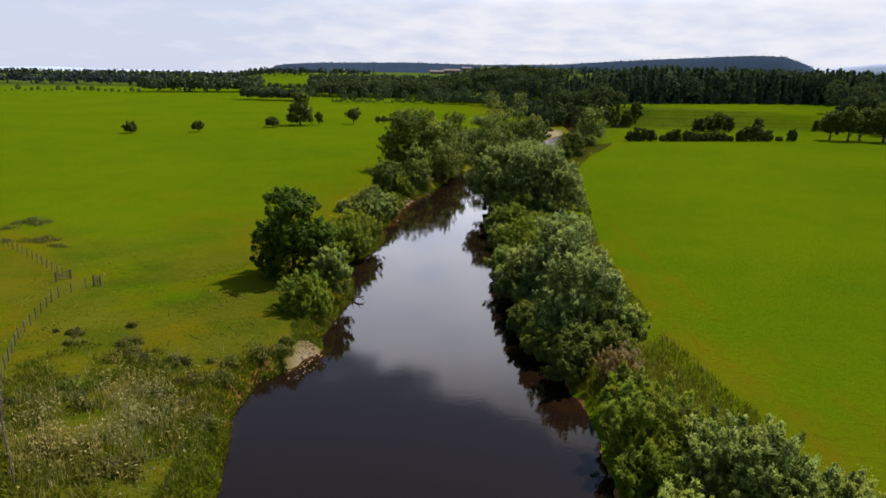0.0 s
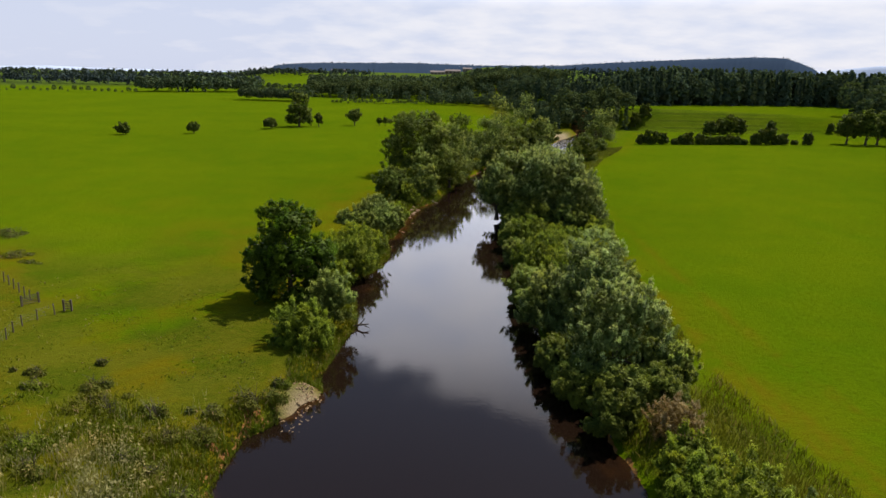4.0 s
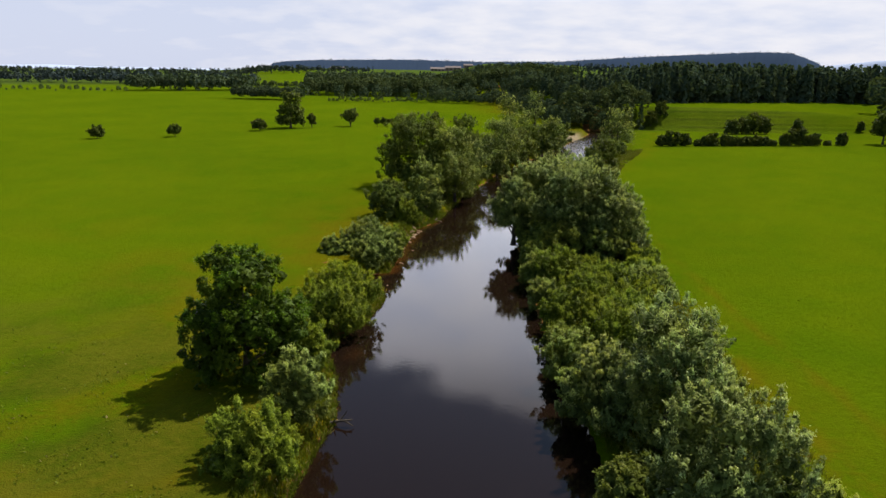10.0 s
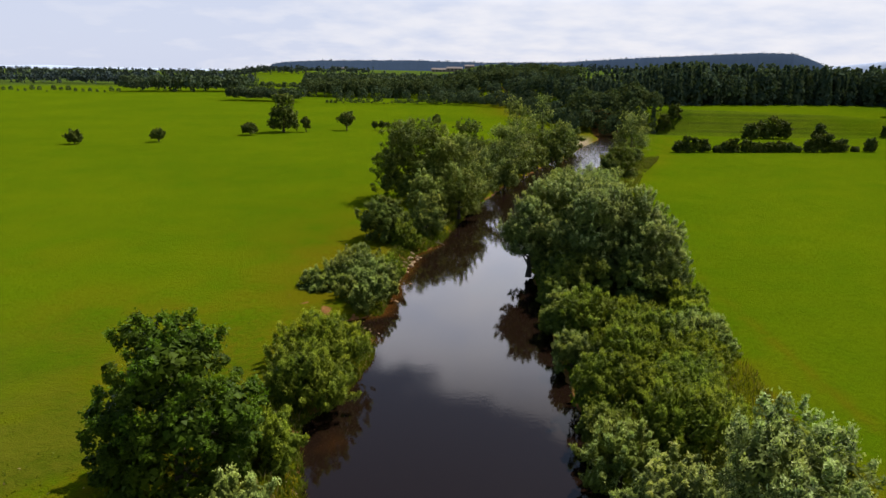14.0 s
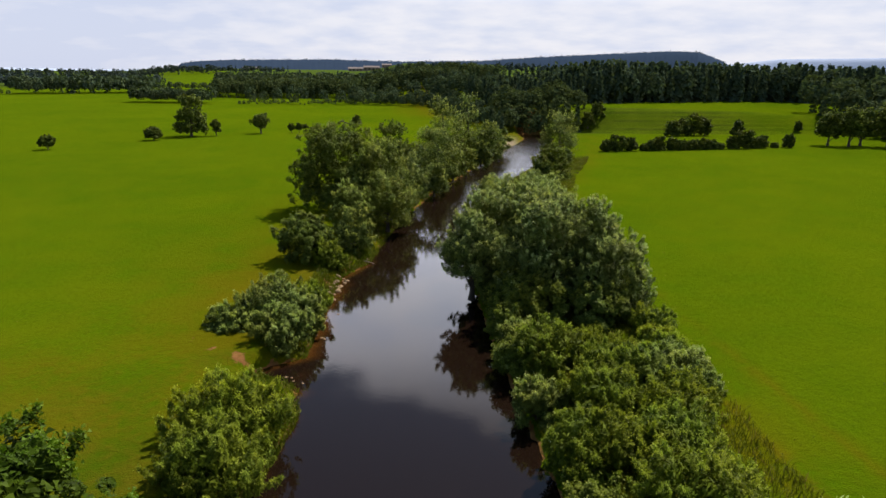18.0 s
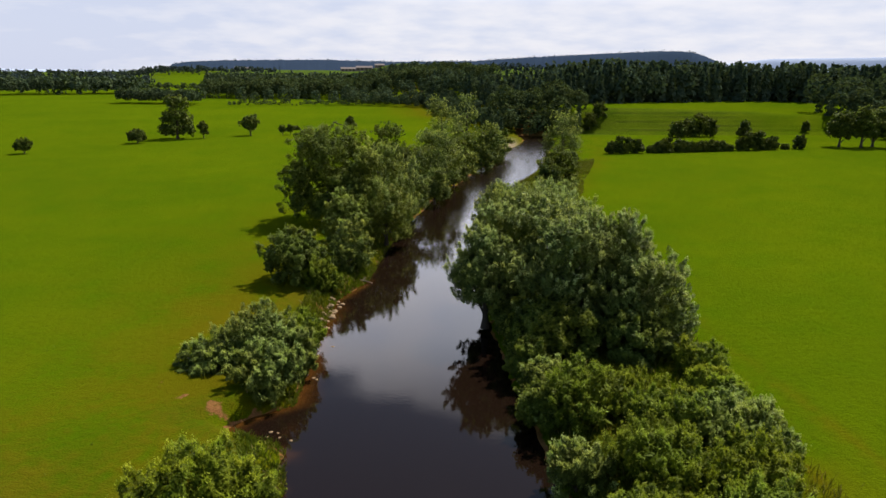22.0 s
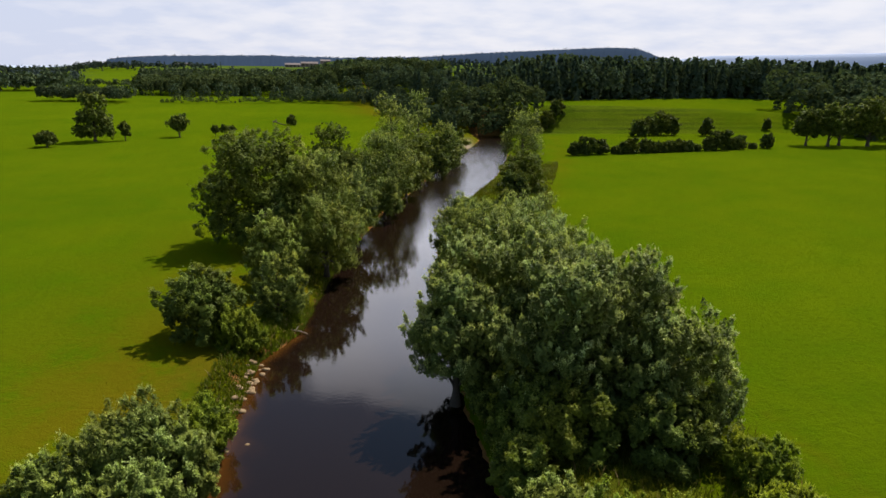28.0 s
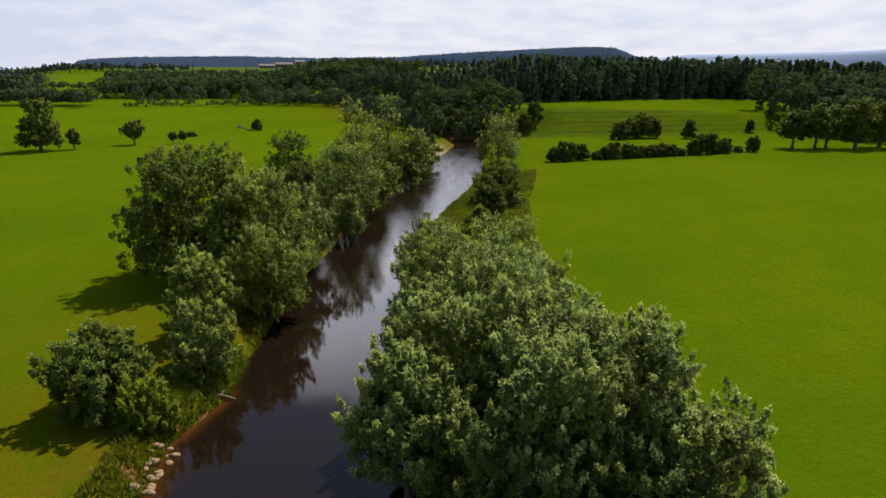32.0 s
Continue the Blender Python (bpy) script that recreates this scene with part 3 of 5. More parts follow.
def build_water():
    ys = np.r_[np.linspace(-350, 30, 20), np.arange(32, 380, 0.8), np.linspace(380, 520, 40)]
    n = 33
    k = np.linspace(0, 1, n)
    a, b = edge_at(LEFT_EDGE, ys) - 2.5, edge_at(RIGHT_EDGE, ys) + 2.5
    x = a[:, None] + (b - a)[:, None] * k
    y = np.repeat(ys[:, None], n, 1)
    _, off = ground_at(x, y)
    i, j = np.meshgrid(np.arange(len(ys) - 1), np.arange(n - 1), indexing="ij")
    faces = np.stack([i * n + j, i * n + j + 1, (i + 1) * n + j + 1, (i + 1) * n + j], -1).reshape(-1, 4)
    me = mesh_of("river", np.stack([x, y, np.zeros_like(x)], -1).reshape(-1, 3), faces, WATER, True)
    shallow = np.exp(np.minimum(off, 0) / np.where(x < (a + b)[:, None] / 2, 1.4 + 1.4 * smooth(120, 135, y) * (1 - smooth(168, 180, y)), 1.2)) * np.where(x < (a + b)[:, None] / 2, 0.48 + 0.40 * smooth(125, 135, y) - 0.55 * smooth(168, 195, y), 0.42)
    shallow = np.maximum(shallow, 0.36 * np.exp(-(((y - 236) / 24) ** 2)) * smooth(0.65, 0.25, k)[None, :])
    for px, py, wide, long, much in ((15.0, 60.5, 2.6, 4.5, 0.42), (-10.4, 106.5, 2.2, 4.5, 0.42), (-9.4, 133.5, 2.4, 4.0, 0.42), (8.5, 240.0, 4.0, 22.0, 0.5)):
        shallow = np.maximum(shallow, much * np.exp(-(((x - px) / wide) ** 2) - ((y - py) / long) ** 2))
    me.attributes.new("shallow", "FLOAT", "POINT").data.foreach_set("value", shallow.ravel().astype(np.float32))
    riffle = smooth(195, 275, y) * np.ones_like(x)
    me.attributes.new("riffle", "FLOAT", "POINT").data.foreach_set("value", riffle.ravel().astype(np.float32))
    tagged(new("water", me), "dark calm peaty river water reflecting clouds and trees", "river", kind="structure")


build_ground()
build_water()


def backdrop(name, label, profile, distance, depth, mat, rough, seed):
    """A far hill: heights by bearing (degrees to the right of ahead), round the middle of the walk."""
    rng = np.random.default_rng(seed)
    bearing, height = np.array(profile).T
    a = np.radians(np.linspace(bearing[0], bearing[-1], 420))
    ridge = np.interp(np.degrees(a), bearing, height) + rng.uniform(-rough, rough, 420)
    rows = np.linspace(0, 1, 12)
    rise = np.where(rows < 0.5, smooth(0, 0.5, rows), 1.0)
    d = distance - depth / 2 + depth * rows
    x, y = np.outer(d, np.sin(a)), 50 + np.outer(d, np.cos(a))
    z = -8 + np.outer(rise, ridge + 8) + rng.uniform(-rough, rough, x.shape) * (rise[:, None] > 0.98)
    n = 420
    i, j = np.meshgrid(np.arange(len(rows) - 1), np.arange(n - 1), indexing="ij")
    faces = np.stack([i * n + j, i * n + j + 1, (i + 1) * n + j + 1, (i + 1) * n + j], -1).reshape(-1, 4)
    tagged(new(name, mesh_of(name, np.stack([x, y, z], -1).reshape(-1, 3), faces, mat, True)), label, "hill", kind="structure")


# Haze of the distance is mixed into both base colours as blue.
HILL = plain_material("hazy_wooded_hill", (0.026, 0.042, 0.076), (0.044, 0.066, 0.104), 0.012, 1.0, 0.0, 2.0, 0.0)
MOOR = plain_material("hazy_moor", (0.42, 0.49, 0.66), (0.48, 0.55, 0.72), 0.002, 0.95, 0.0, 2.0, 0.0)
CREST = [(-15.4, -5), (-14.6, 34), (-13.5, 42), (-11, 48), (-4, 54), (2, 50), (8, 55), (12, 69), (17.7, 84), (22.3, 94), (24.3, 92), (25.4, 76), (26.3, 58), (27.3, 18), (28.2, -5)]


def crest_at(bearing):
    a, h = zip(*CREST)
    return float(np.interp(bearing, a, h)) - 4.0


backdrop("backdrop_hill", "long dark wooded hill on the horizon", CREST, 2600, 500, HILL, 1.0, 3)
backdrop("backdrop_moor", "moorland hills far off, coloured pale blue for haze", [(-40, -5), (-34, 4), (-30, 12), (-27, 4), (-20, 0), (0, 0), (25, 50), (30, 96), (36, 104), (40, 112), (43, 124), (46, 118), (52, 84), (58, 62), (62, 14)], 4300, 300, MOOR, 0.5, 5)


# ---- trees on the left bank ----
tree("oak_tree", "broad dark green oak standing alone in the pasture near the bank", -19.3, 97.0, 6.0, 14.2, "oak", 13, clear=0.02, lobes=12, count=19000, limbs=7)
BANK = "trees along the river bank"
LEFT_TREES = [
    ("willow_shrub", "yellow-green willow shrub leaning over the water", -14.4, 81.7, 3.9, 5.7, "sallow", 21, 1.0, 9000, 6),
    ("willow_tree", "grey-green feathery willow at the water's edge", -12.6, 88.4, 3.4, 7.3, "willow", 22, 1.0, 8000, 5),
    ("willow_shrub", "low dark green shrub between the oak and the water", -14.2, 101.0, 2.8, 5.2, "sallow", 221, 1.0, 6000, 5),
    ("willow_shrub", "rounded green willow shrub on the bank", -13.7, 119.0, 5.3, 6.2, "sallow", 23, 1.0, 13000, 7),
    ("willow_shrub", "feathery green willow shrub on the bank", -13.4, 112.6, 4.5, 5.6, "sallow", 222, 1.0, 10000, 6),
    ("willow_shrub", "tall dark willow shrub above a clay bank", -13.8, 147.0, 4.7, 6.2, "willow", 24, 1.0, 10000, 7),
    ("willow_shrub", "low spreading shrub at the pasture's edge", -18.4, 144.5, 3.4, 3.8, "willow", 25, 1.4, 5000, 5),
    ("willow_shrub", "grey-green willow shrub over the stones", -12.4, 140.0, 3.6, 5.0, "willow", 26, 0.8, 7000, 5),
    ("willow_shrub", "low willow shrub hanging over the water", -10.4, 145.5, 2.8, 4.8, "willow", 94, 0.5, 6000, 5),
    ("willow_shrub", "low pale willow shrub hanging over the water", -9.9, 151.0, 2.3, 4.0, "sallow", 95, 0.5, 5000, 5),
    ("willow_shrub", "small pale green shrub beside the stones", -9.4, 169.5, 2.8, 5.0, "sallow", 27, 1.0, 6000, 5),
    ("hawthorn_bush", "round dense dark hawthorn bush in the pasture", -12.9, 172.5, 4.7, 8.6, "alder", 28, 1.6, 10000, 7),
    ("willow_tree", "tall upright willow at the water's edge", -6.3, 188.0, 4.3, 11.0, "willow", 29, 1.0, 11000, 7),
    ("willow_shrub", "pale willow shrub under the upright willow", -5.6, 179.4, 3.7, 8.0, "willow", 223, 0.9, 7000, 6),
    ("willow_tree", "bushy willow leaning over the river", 0.2, 196.0, 4.9, 11.2, "willow", 30, 0.8, 10000, 6),
    ("alder_tree", "large airy tree with spreading limbs over the pasture", -10.4, 212.0, 9.9, 18.8, "alder", 31, 1.7, 22000, 11),
    ("willow_tree", "broad grey willow over the river", -1.0, 209.0, 7.8, 16.2, "willow", 32, 1.2, 19000, 9),
    ("alder_tree", "dense green tree on the bank", 2.0, 229.0, 6.0, 10.5, "alder", 33, 1.6, 8000, 6),
    ("willow_tree", "rounded willow on the bank", 13.5, 243.0, 7.4, 16.4, "willow", 34, 1.4, 10000, 7),
    ("alder_tree", "dark alder on the bank", 5.0, 256.0, 6.2, 10.5, "thorn", 35, 1.6, 7000, 6),
    ("willow_tree", "pale willow on the bank", 19.0, 268.0, 6.0, 12.5, "alder", 36, 1.4, 8000, 6),
    ("alder_tree", "tall rounded tree rising over the others", 19.8, 292.0, 7.8, 21.5, "willow", 37, 1.6, 9000, 7),
    ("alder_tree", "green tree on the bank", 2.5, 280.0, 7.0, 14.6, "thorn", 38, 1.6, 6000, 6),
    ("willow_tree", "small willow overhanging the river", 33.0, 291.5, 5.0, 12.5, "alder", 39, 1.4, 6000, 6),
    ("willow_tree", "grey willow near the bend", 38.5, 320.0, 5.2, 12.0, "willow", 40, 1.5, 6000, 6),
    ("willow_tree", "broad grey willow over the river", 4.6, 219.0, 5.2, 12.6, "willow", 42, 1.0, 8000, 6),
    ("willow_shrub", "low willow shrub overhanging the water", 2.0, 203.5, 3.2, 6.6, "willow", 43, 0.6, 6000, 5),
    ("alder_tree", "dark tree between the larger ones", -4.0, 203.0, 5.0, 9.0, "alder", 44, 1.6, 7000, 6),
    ("willow_shrub", "willow shrub overhanging the water", 12.0, 234.0, 3.8, 8.0, "willow", 45, 0.6, 5500, 5),
    ("willow_shrub", "willow shrub overhanging the water", 19.0, 256.5, 4.2, 8.6, "alder", 46, 0.6, 5500, 5),
    ("willow_shrub", "low shrub overhanging the water", 25.0, 276.0, 3.8, 8.0, "willow", 47, 0.6, 4500, 5),
    ("willow_shrub", "low shrub overhanging the water", 31.0, 286.5, 4.2, 8.0, "alder", 48, 0.6, 4500, 5),
    ("willow_shrub", "low shrub overhanging the water", 38.0, 303.5, 4.5, 9.0, "willow", 49, 0.6, 4500, 5),
    ("alder_tree", "dark tree behind the bank", 28.0, 306.0, 6.5, 10.0, "alder", 50, 1.6, 5000, 6),
    ("alder_tree", "tree behind the bank", 12.0, 270.0, 6.5, 9.5, "alder", 91, 1.6, 6000, 6),
    ("alder_tree", "tree on the pasture side of the belt", -7.0, 232.0, 5.5, 8.5, "willow", 92, 1.6, 6000, 6),
    ("willow_shrub", "low shrub near the sand bank", 43.0, 321.0, 4.5, 9.5, "alder", 93, 0.7, 4500, 5),
    ("alder_tree", "tree near the bend of the river", 33.5, 340.0, 6.0, 21.5, "willow", 41, 1.5, 6000, 6),
]
for name, label, x, y, r, top, kind, seed, z, count, lobes in LEFT_TREES:
    tree(name, label, x, y, r, top, kind, seed, z=z, clear=0.18 if seed in (68, 69) else 0.04, lobes=lobes, count=count, group=BANK, fine=1.0 if y < 200 else 1.15)

# ---- trees on the right bank ----
RIGHT_TREES = [
    ("willow_shrub", "low silvery willow scrub beside the field", 21.0, 50.5, 4.6, 6.0, "sallow", 51, 0.9, 10000, 7),
    ("willow_shrub", "dense low willow scrub on the bank", 26.0, 44.5, 5.5, 6.2, "willow", 52, 1.4, 12000, 8),
    ("willow_shrub", "low willow scrub at the field's edge", 30.5, 38.5, 4.5, 5.4, "willow", 53, 1.6, 8000, 6),
    ("willow_shrub", "low dark willow at the water's edge", 20.4, 39.5, 3.2, 4.0, "willow", 228, 0.8, 6000, 5),
    ("willow_shrub", "low dark willow at the water's edge", 19.6, 45.5, 3.0, 3.8, "sallow", 227, 0.8, 6000, 5),
    ("willow_shrub", "yellow-green scrub at the water's edge", 20.5, 57.0, 3.0, 4.6, "sallow", 54, 0.8, 6000, 5),
    ("willow_shrub", "dark low willow hanging over the water", 14.6, 72.0, 2.6, 3.6, "alder", 96, 0.4, 8000, 6),
    ("willow_shrub", "dark low willow hanging over the water", 13.4, 78.5, 2.6, 3.8, "alder", 97, 0.4, 7000, 6),
    ("willow_shrub", "dark low shrub at the water's edge", 16.4, 65.2, 2.6, 4.4, "thorn", 98, 0.5, 5000, 5),
    # Alder leaves on these two put the silvery willows' shade into the colour.
    ("willow_shrub", "dark low willow in the shade of the silvery ones", 21.8, 70.2, 2.8, 4.2, "alder", 236, 1.2, 6000, 5),
    ("willow_shrub", "dark low willow in the shade of the silvery ones", 18.2, 69.6, 3.0, 4.4, "alder", 235, 0.9, 7000, 6),
    ("dry_shrub", "pale reddish-brown dying shrub", 21.0, 63.2, 2.6, 4.6, "dry", 55, 0.9, 4000, 5),
    ("silver_willow", "large silvery willow with pale leaf tips", 18.8, 76.5, 5.6, 10.4, "silver", 56, 1.0, 13000, 8),
    ("silver_willow", "large silvery willow with pale leaf tips", 18.4, 87.5, 6.4, 12.2, "silver", 57, 1.3, 15000, 9),
    ("willow_shrub", "dark low willow at the field side", 24.0, 75.5, 3.0, 5.0, "willow", 224, 1.5, 7000, 6),
    ("silver_willow", "silvery willow hanging over the water", 13.8, 92.0, 3.8, 7.0, "silver", 58, 0.8, 9000, 6),
    ("willow_shrub", "dark green willow shrub behind the willows", 22.6, 97.5, 4.6, 6.8, "willow", 59, 1.4, 9000, 7),
    ("willow_shrub", "small willow shrub over the water", 12.6, 100.5, 3.4, 5.2, "willow", 60, 0.6, 6000, 5),
    ("willow_shrub", "yellow-green rounded willow shrub", 19.4, 105.5, 4.8, 6.2, "sallow", 61, 1.2, 9000, 7),
    ("willow_shrub", "bright green rounded willow shrub", 14.2, 113.0, 4.0, 5.6, "sallow", 62, 0.8, 8000, 6),
    ("willow_shrub", "low green willow shrub on the bank", 18.4, 121.0, 4.5, 5.2, "sallow", 63, 1.2, 9000, 7),
    ("willow_shrub", "feathery yellow-green willow shrub", 20.6, 112.5, 4.5, 5.6, "sallow", 226, 1.3, 8000, 6),
    ("willow_shrub", "low green willow shrub at the field side", 24.2, 119.0, 4.2, 5.0, "sallow", 225, 1.5, 8000, 6),
    ("willow_shrub", "spreading grey-green shrub beside the field", 26.4, 125.2, 4.6, 5.0, "willow", 64, 1.6, 11000, 8),
    ("willow_shrub", "rounded yellow-green shrub over the water", 15.6, 131.0, 4.4, 5.8, "sallow", 65, 0.9, 8000, 6),
    ("willow_shrub", "low shrub under the large willow", 29.2, 138.5, 3.0, 4.6, "sallow", 66, 1.6, 6000, 5),
    ("crack_willow", "lower spreading willow on the field side", 27.0, 147.0, 5.6, 11.0, "silver", 84, 1.6, 12000, 8),
    ("crack_willow", "very tall willow rising over the others", 20.6, 157.5, 5.6, 16.8, "silver", 233, 1.3, 13000, 8),
    ("crack_willow", "tall spreading willow crown with pale leaf tips", 24.0, 151.0, 5.6, 14.6, "silver", 232, 1.5, 14000, 8),
    ("crack_willow", "tall willow crown with pale leaf tips", 18.2, 149.0, 5.2, 15.0, "silver", 231, 1.2, 13000, 8),
    ("willow_shrub", "olive shrub beside the field", 27.6, 132.0, 3.2, 4.4, "sallow", 85, 1.6, 8000, 6),
    # Darker alder leaves here paint in the shade under the large willow.
    ("silver_willow", "bushy willow below the very large one", 17.5, 145.0, 4.6, 6.4, "alder", 86, 0.9, 11000, 7),
    ("silver_willow", "bushy willow below the very large one", 24.6, 143.4, 4.4, 6.2, "alder", 87, 1.5, 11000, 7),
    ("willow_shrub", "low willow shrub hanging over the water", 13.6, 136.0, 3.0, 4.2, "willow", 88, 0.6, 7000, 6),
    ("willow_shrub", "low olive shrub in the tall grass", 19.4, 132.5, 3.8, 4.3, "sallow", 89, 1.4, 7000, 6),
    ("willow_shrub", "low olive shrub in the tall grass", 21.6, 127.5, 4.0, 5.0, "sallow", 90, 1.4, 7000, 6),
    ("willow_shrub", "dark low willow hanging over the water", 15.0, 148.0, 3.4, 6.0, "alder", 171, 0.4, 6000, 6),
    ("willow_shrub", "dark low willow hanging over the water", 13.0, 142.0, 2.6, 4.2, "alder", 172, 0.4, 5000, 5),
    ("willow_shrub", "dark low willow hanging over the water", 12.4, 132.0, 2.5, 3.8, "alder", 173, 0.4, 5000, 5),
    ("willow_shrub", "low willow hanging over the water", 12.3, 122.0, 2.6, 4.0, "willow", 174, 0.4, 5000, 5),
    ("willow_shrub", "low willow hanging over the water", 12.4, 105.5, 2.5, 4.0, "alder", 175, 0.4, 5000, 5),
    ("willow_shrub", "low willow hanging over the water", 12.6, 91.5, 2.8, 5.0, "willow", 176, 0.4, 5000, 5),
    ("crack_willow", "large willow leaning over the river", 10.8, 155.0, 5.2, 12.4, "silver", 68, 0.9, 14000, 9),
    ("crack_willow", "tall willow behind the hanging boughs", 14.4, 160.0, 5.2, 14.6, "silver", 234, 0.9, 12000, 8),
    ("willow_shrub", "dark low willow under the hanging boughs", 13.6, 160.0, 2.8, 4.8, "alder", 230, 0.5, 6000, 5),
    ("willow_shrub", "dark low willow under the hanging boughs", 13.8, 152.5, 2.8, 4.8, "alder", 229, 0.5, 6000, 5),
    ("crack_willow", "willow with boughs hanging to the water", 14.6, 166.0, 5.2, 14.4, "silver", 69, 0.7, 10000, 7),
    ("crack_willow", "large willow on the field side", 28.2, 158.5, 5.2, 11.0, "silver", 70, 1.6, 11000, 8),
    ("crack_willow", "large rounded willow behind the others", 20.8, 168.5, 6.8, 15.0, "silver", 71, 1.2, 12000, 8),
    ("willow_tree", "grey-green willow among the others", 27.0, 178.0, 6.2, 11.8, "willow", 72, 1.6, 10000, 7),
    ("willow_tree", "grey-green willow near the water", 19.8, 188.0, 6.4, 11.8, "willow", 73, 1.2, 9000, 7),
    ("willow_tree", "spreading willow beside the field", 29.0, 195.0, 6.8, 11.4, "willow", 74, 1.6, 10000, 8),
    ("willow_tree", "grey willow hanging over the water", 20.5, 203.0, 5.0, 9.8, "willow", 82, 0.9, 7000, 6),
    ("willow_shrub", "willow shrub hanging over the water", 24.0, 213.5, 4.4, 8.4, "willow", 83, 0.8, 5500, 6),
    ("willow_shrub", "small shrub on the bank", 27.5, 225.0, 3.0, 5.0, "willow", 80, 1.0, 4000, 5),
    ("willow_shrub", "low shrub on the bank", 37.0, 236.0, 2.8, 4.6, "alder", 81, 1.0, 4000, 5),
    ("willow_shrub", "small shrub at the end of the willows", 30.0, 214.0, 3.5, 6.5, "sallow", 75, 1.4, 5000, 5),
    ("alder_tree", "dark rounded alder at the water's edge", 46.0, 255.0, 5.7, 10.8, "alder", 76, 1.2, 7000, 6),
    ("alder_tree", "dark alder at the water's edge", 41.0, 243.0, 3.6, 7.6, "thorn", 77, 1.0, 5000, 5),
    ("alder_tree", "alder on the bank", 57.5, 287.0, 3.4, 6.2, "alder", 78, 1.5, 5000, 6),
    ("alder_tree", "pale rounded tree on the bank", 64.5, 319.0, 8.2, 15.8, "willow", 79, 1.6, 9000, 8),
]
for name, label, x, y, r, top, kind, seed, z, count, lobes in RIGHT_TREES:
    tree(name, label, x, y, r, top, kind, seed, z=z, clear=0.18 if seed in (68, 69) else 0.04, lobes=lobes, count=count, group=BANK, fine=1.0 if y < 200 else 1.15)

# ---- trees in the pastures and the hedges ----
FIELD_TREES = [
    ("hawthorn_bush", "small round hawthorn in the pasture", -140.5, 308.0, 3.4, 6.4, "thorn", 101, 2500, 5, 0.12),
    ("hawthorn_bush", "small round hawthorn in the pasture", -114.6, 320.0, 3.4, 6.7, "thorn", 102, 2500, 5, 0.16),
    ("hawthorn_bush", "low dark thorn bush in the pasture", -89.0, 352.5, 4.4, 6.7, "thorn", 103, 2500, 5, 0.10),
    ("ash_tree", "tall airy tree with open limbs in the pasture", -78.5, 368.5, 7.4, 18.5, "alder", 104, 5500, 9, 0.05),
    ("young_tree", "slim brownish tree beside the tall one", -69.0, 371.0, 2.4, 9.5, "thorn", 105, 1200, 4, 0.1),
    ("field_tree", "small round tree in the pasture", -52.6, 384.0, 4.3, 10.2, "alder", 106, 2500, 6, 0.22),
    ("young_tree", "thin sparse sapling in the pasture", -39.5, 386.0, 1.6, 5.6, "thorn", 107, 350, 3, 0.3),
    ("young_tree", "thin sparse sapling in the pasture", -36.5, 388.0, 1.7, 5.8, "thorn", 108, 350, 3, 0.3),
]
for name, label, x, y, r, top, kind, seed, count, lobes, clear in FIELD_TREES:
    tree(name, label, x, y, r, top, kind, seed, z=1.7, clear=clear, lobes=lobes, count=count, group="trees in the pasture", fine=1.9)

HEDGE = [(x, 318 + (x - 84) * 0.17, r * 0.70, 1.7 + (top - 1.7) * (0.55 + 0.4 * math.sin(x * 1.9) ** 2)) for x, r, top in ((81.5, 3.0, 6.6), (85, 3.6, 8.0), (88.5, 3.2, 7.4), (92, 3.4, 6.8), (97.5, 2.8, 5.6), (100.5, 3.6, 7.4), (103.5, 3.4, 7.2), (108.5, 3.4, 6.6), (112, 3.2, 6.4), (115.5, 3.4, 6.8), (119, 3.8, 8.0), (122.5, 3.6, 8.4), (126, 3.2, 6.6), (129, 2.6, 5.6), (134.5, 3.4, 7.2), (138, 4.0, 8.6), (141.5, 3.8, 8.8), (145, 3.2, 7.0), (148, 3.2, 6.4), (153.5, 2.2, 4.4), (160, 3.6, 8.8))]
for n, (x, y, r, top) in enumerate(HEDGE):
    tree("hedge_bush", "dark dense thorn bush in a field hedge", x, y, r, top, "thorn", 120 + n, z=1.7, clear=0.02, lobes=5, count=2400, group="bushes of the field hedge", fine=1.5, limbs=3, category="bush")
GROVE = [(181, 338, 6.5, 15.5), (188, 335, 7.0, 17.5), (195, 338, 6.5, 17.0), (204, 334, 8.0, 20.0), (216, 336, 8.0, 18.5), (229, 335, 8.0, 19.0)]
for n, (x, y, r, top) in enumerate(GROVE):
    tree("field_tree", "tall tree of a grove with a bare lower trunk", x, y, r, top, "alder", 140 + n, z=1.7, clear=0.09, lobes=8, count=5500, group="grove beside the hedge", fine=1.8)
SLOPE = [(132, 377, 4.2, 8.5), (138, 380, 4.4, 9.5), (144, 381, 4.8, 12.0), (149, 381, 3.6, 10.5), (163, 378, 3.4, 9.0), (201, 392, 1.8, 6.0), (98, 396, 4.0, 8.5), (104, 402, 4.2, 9.0), (128, 474, 5.5, 13.0)]
for n, (x, y, r, top) in enumerate(SLOPE):
    z, _ = ground_at(np.array(float(x)), np.array(float(y)))
    tree("scrub_tree", "dark scrubby tree on the grassy slope", x, y, r, float(z) + top * 0.8, "thorn", 160 + n, z=float(z) - 0.1, clear=0.05, lobes=5, count=2200, group="scrub on the slope", fine=1.8)


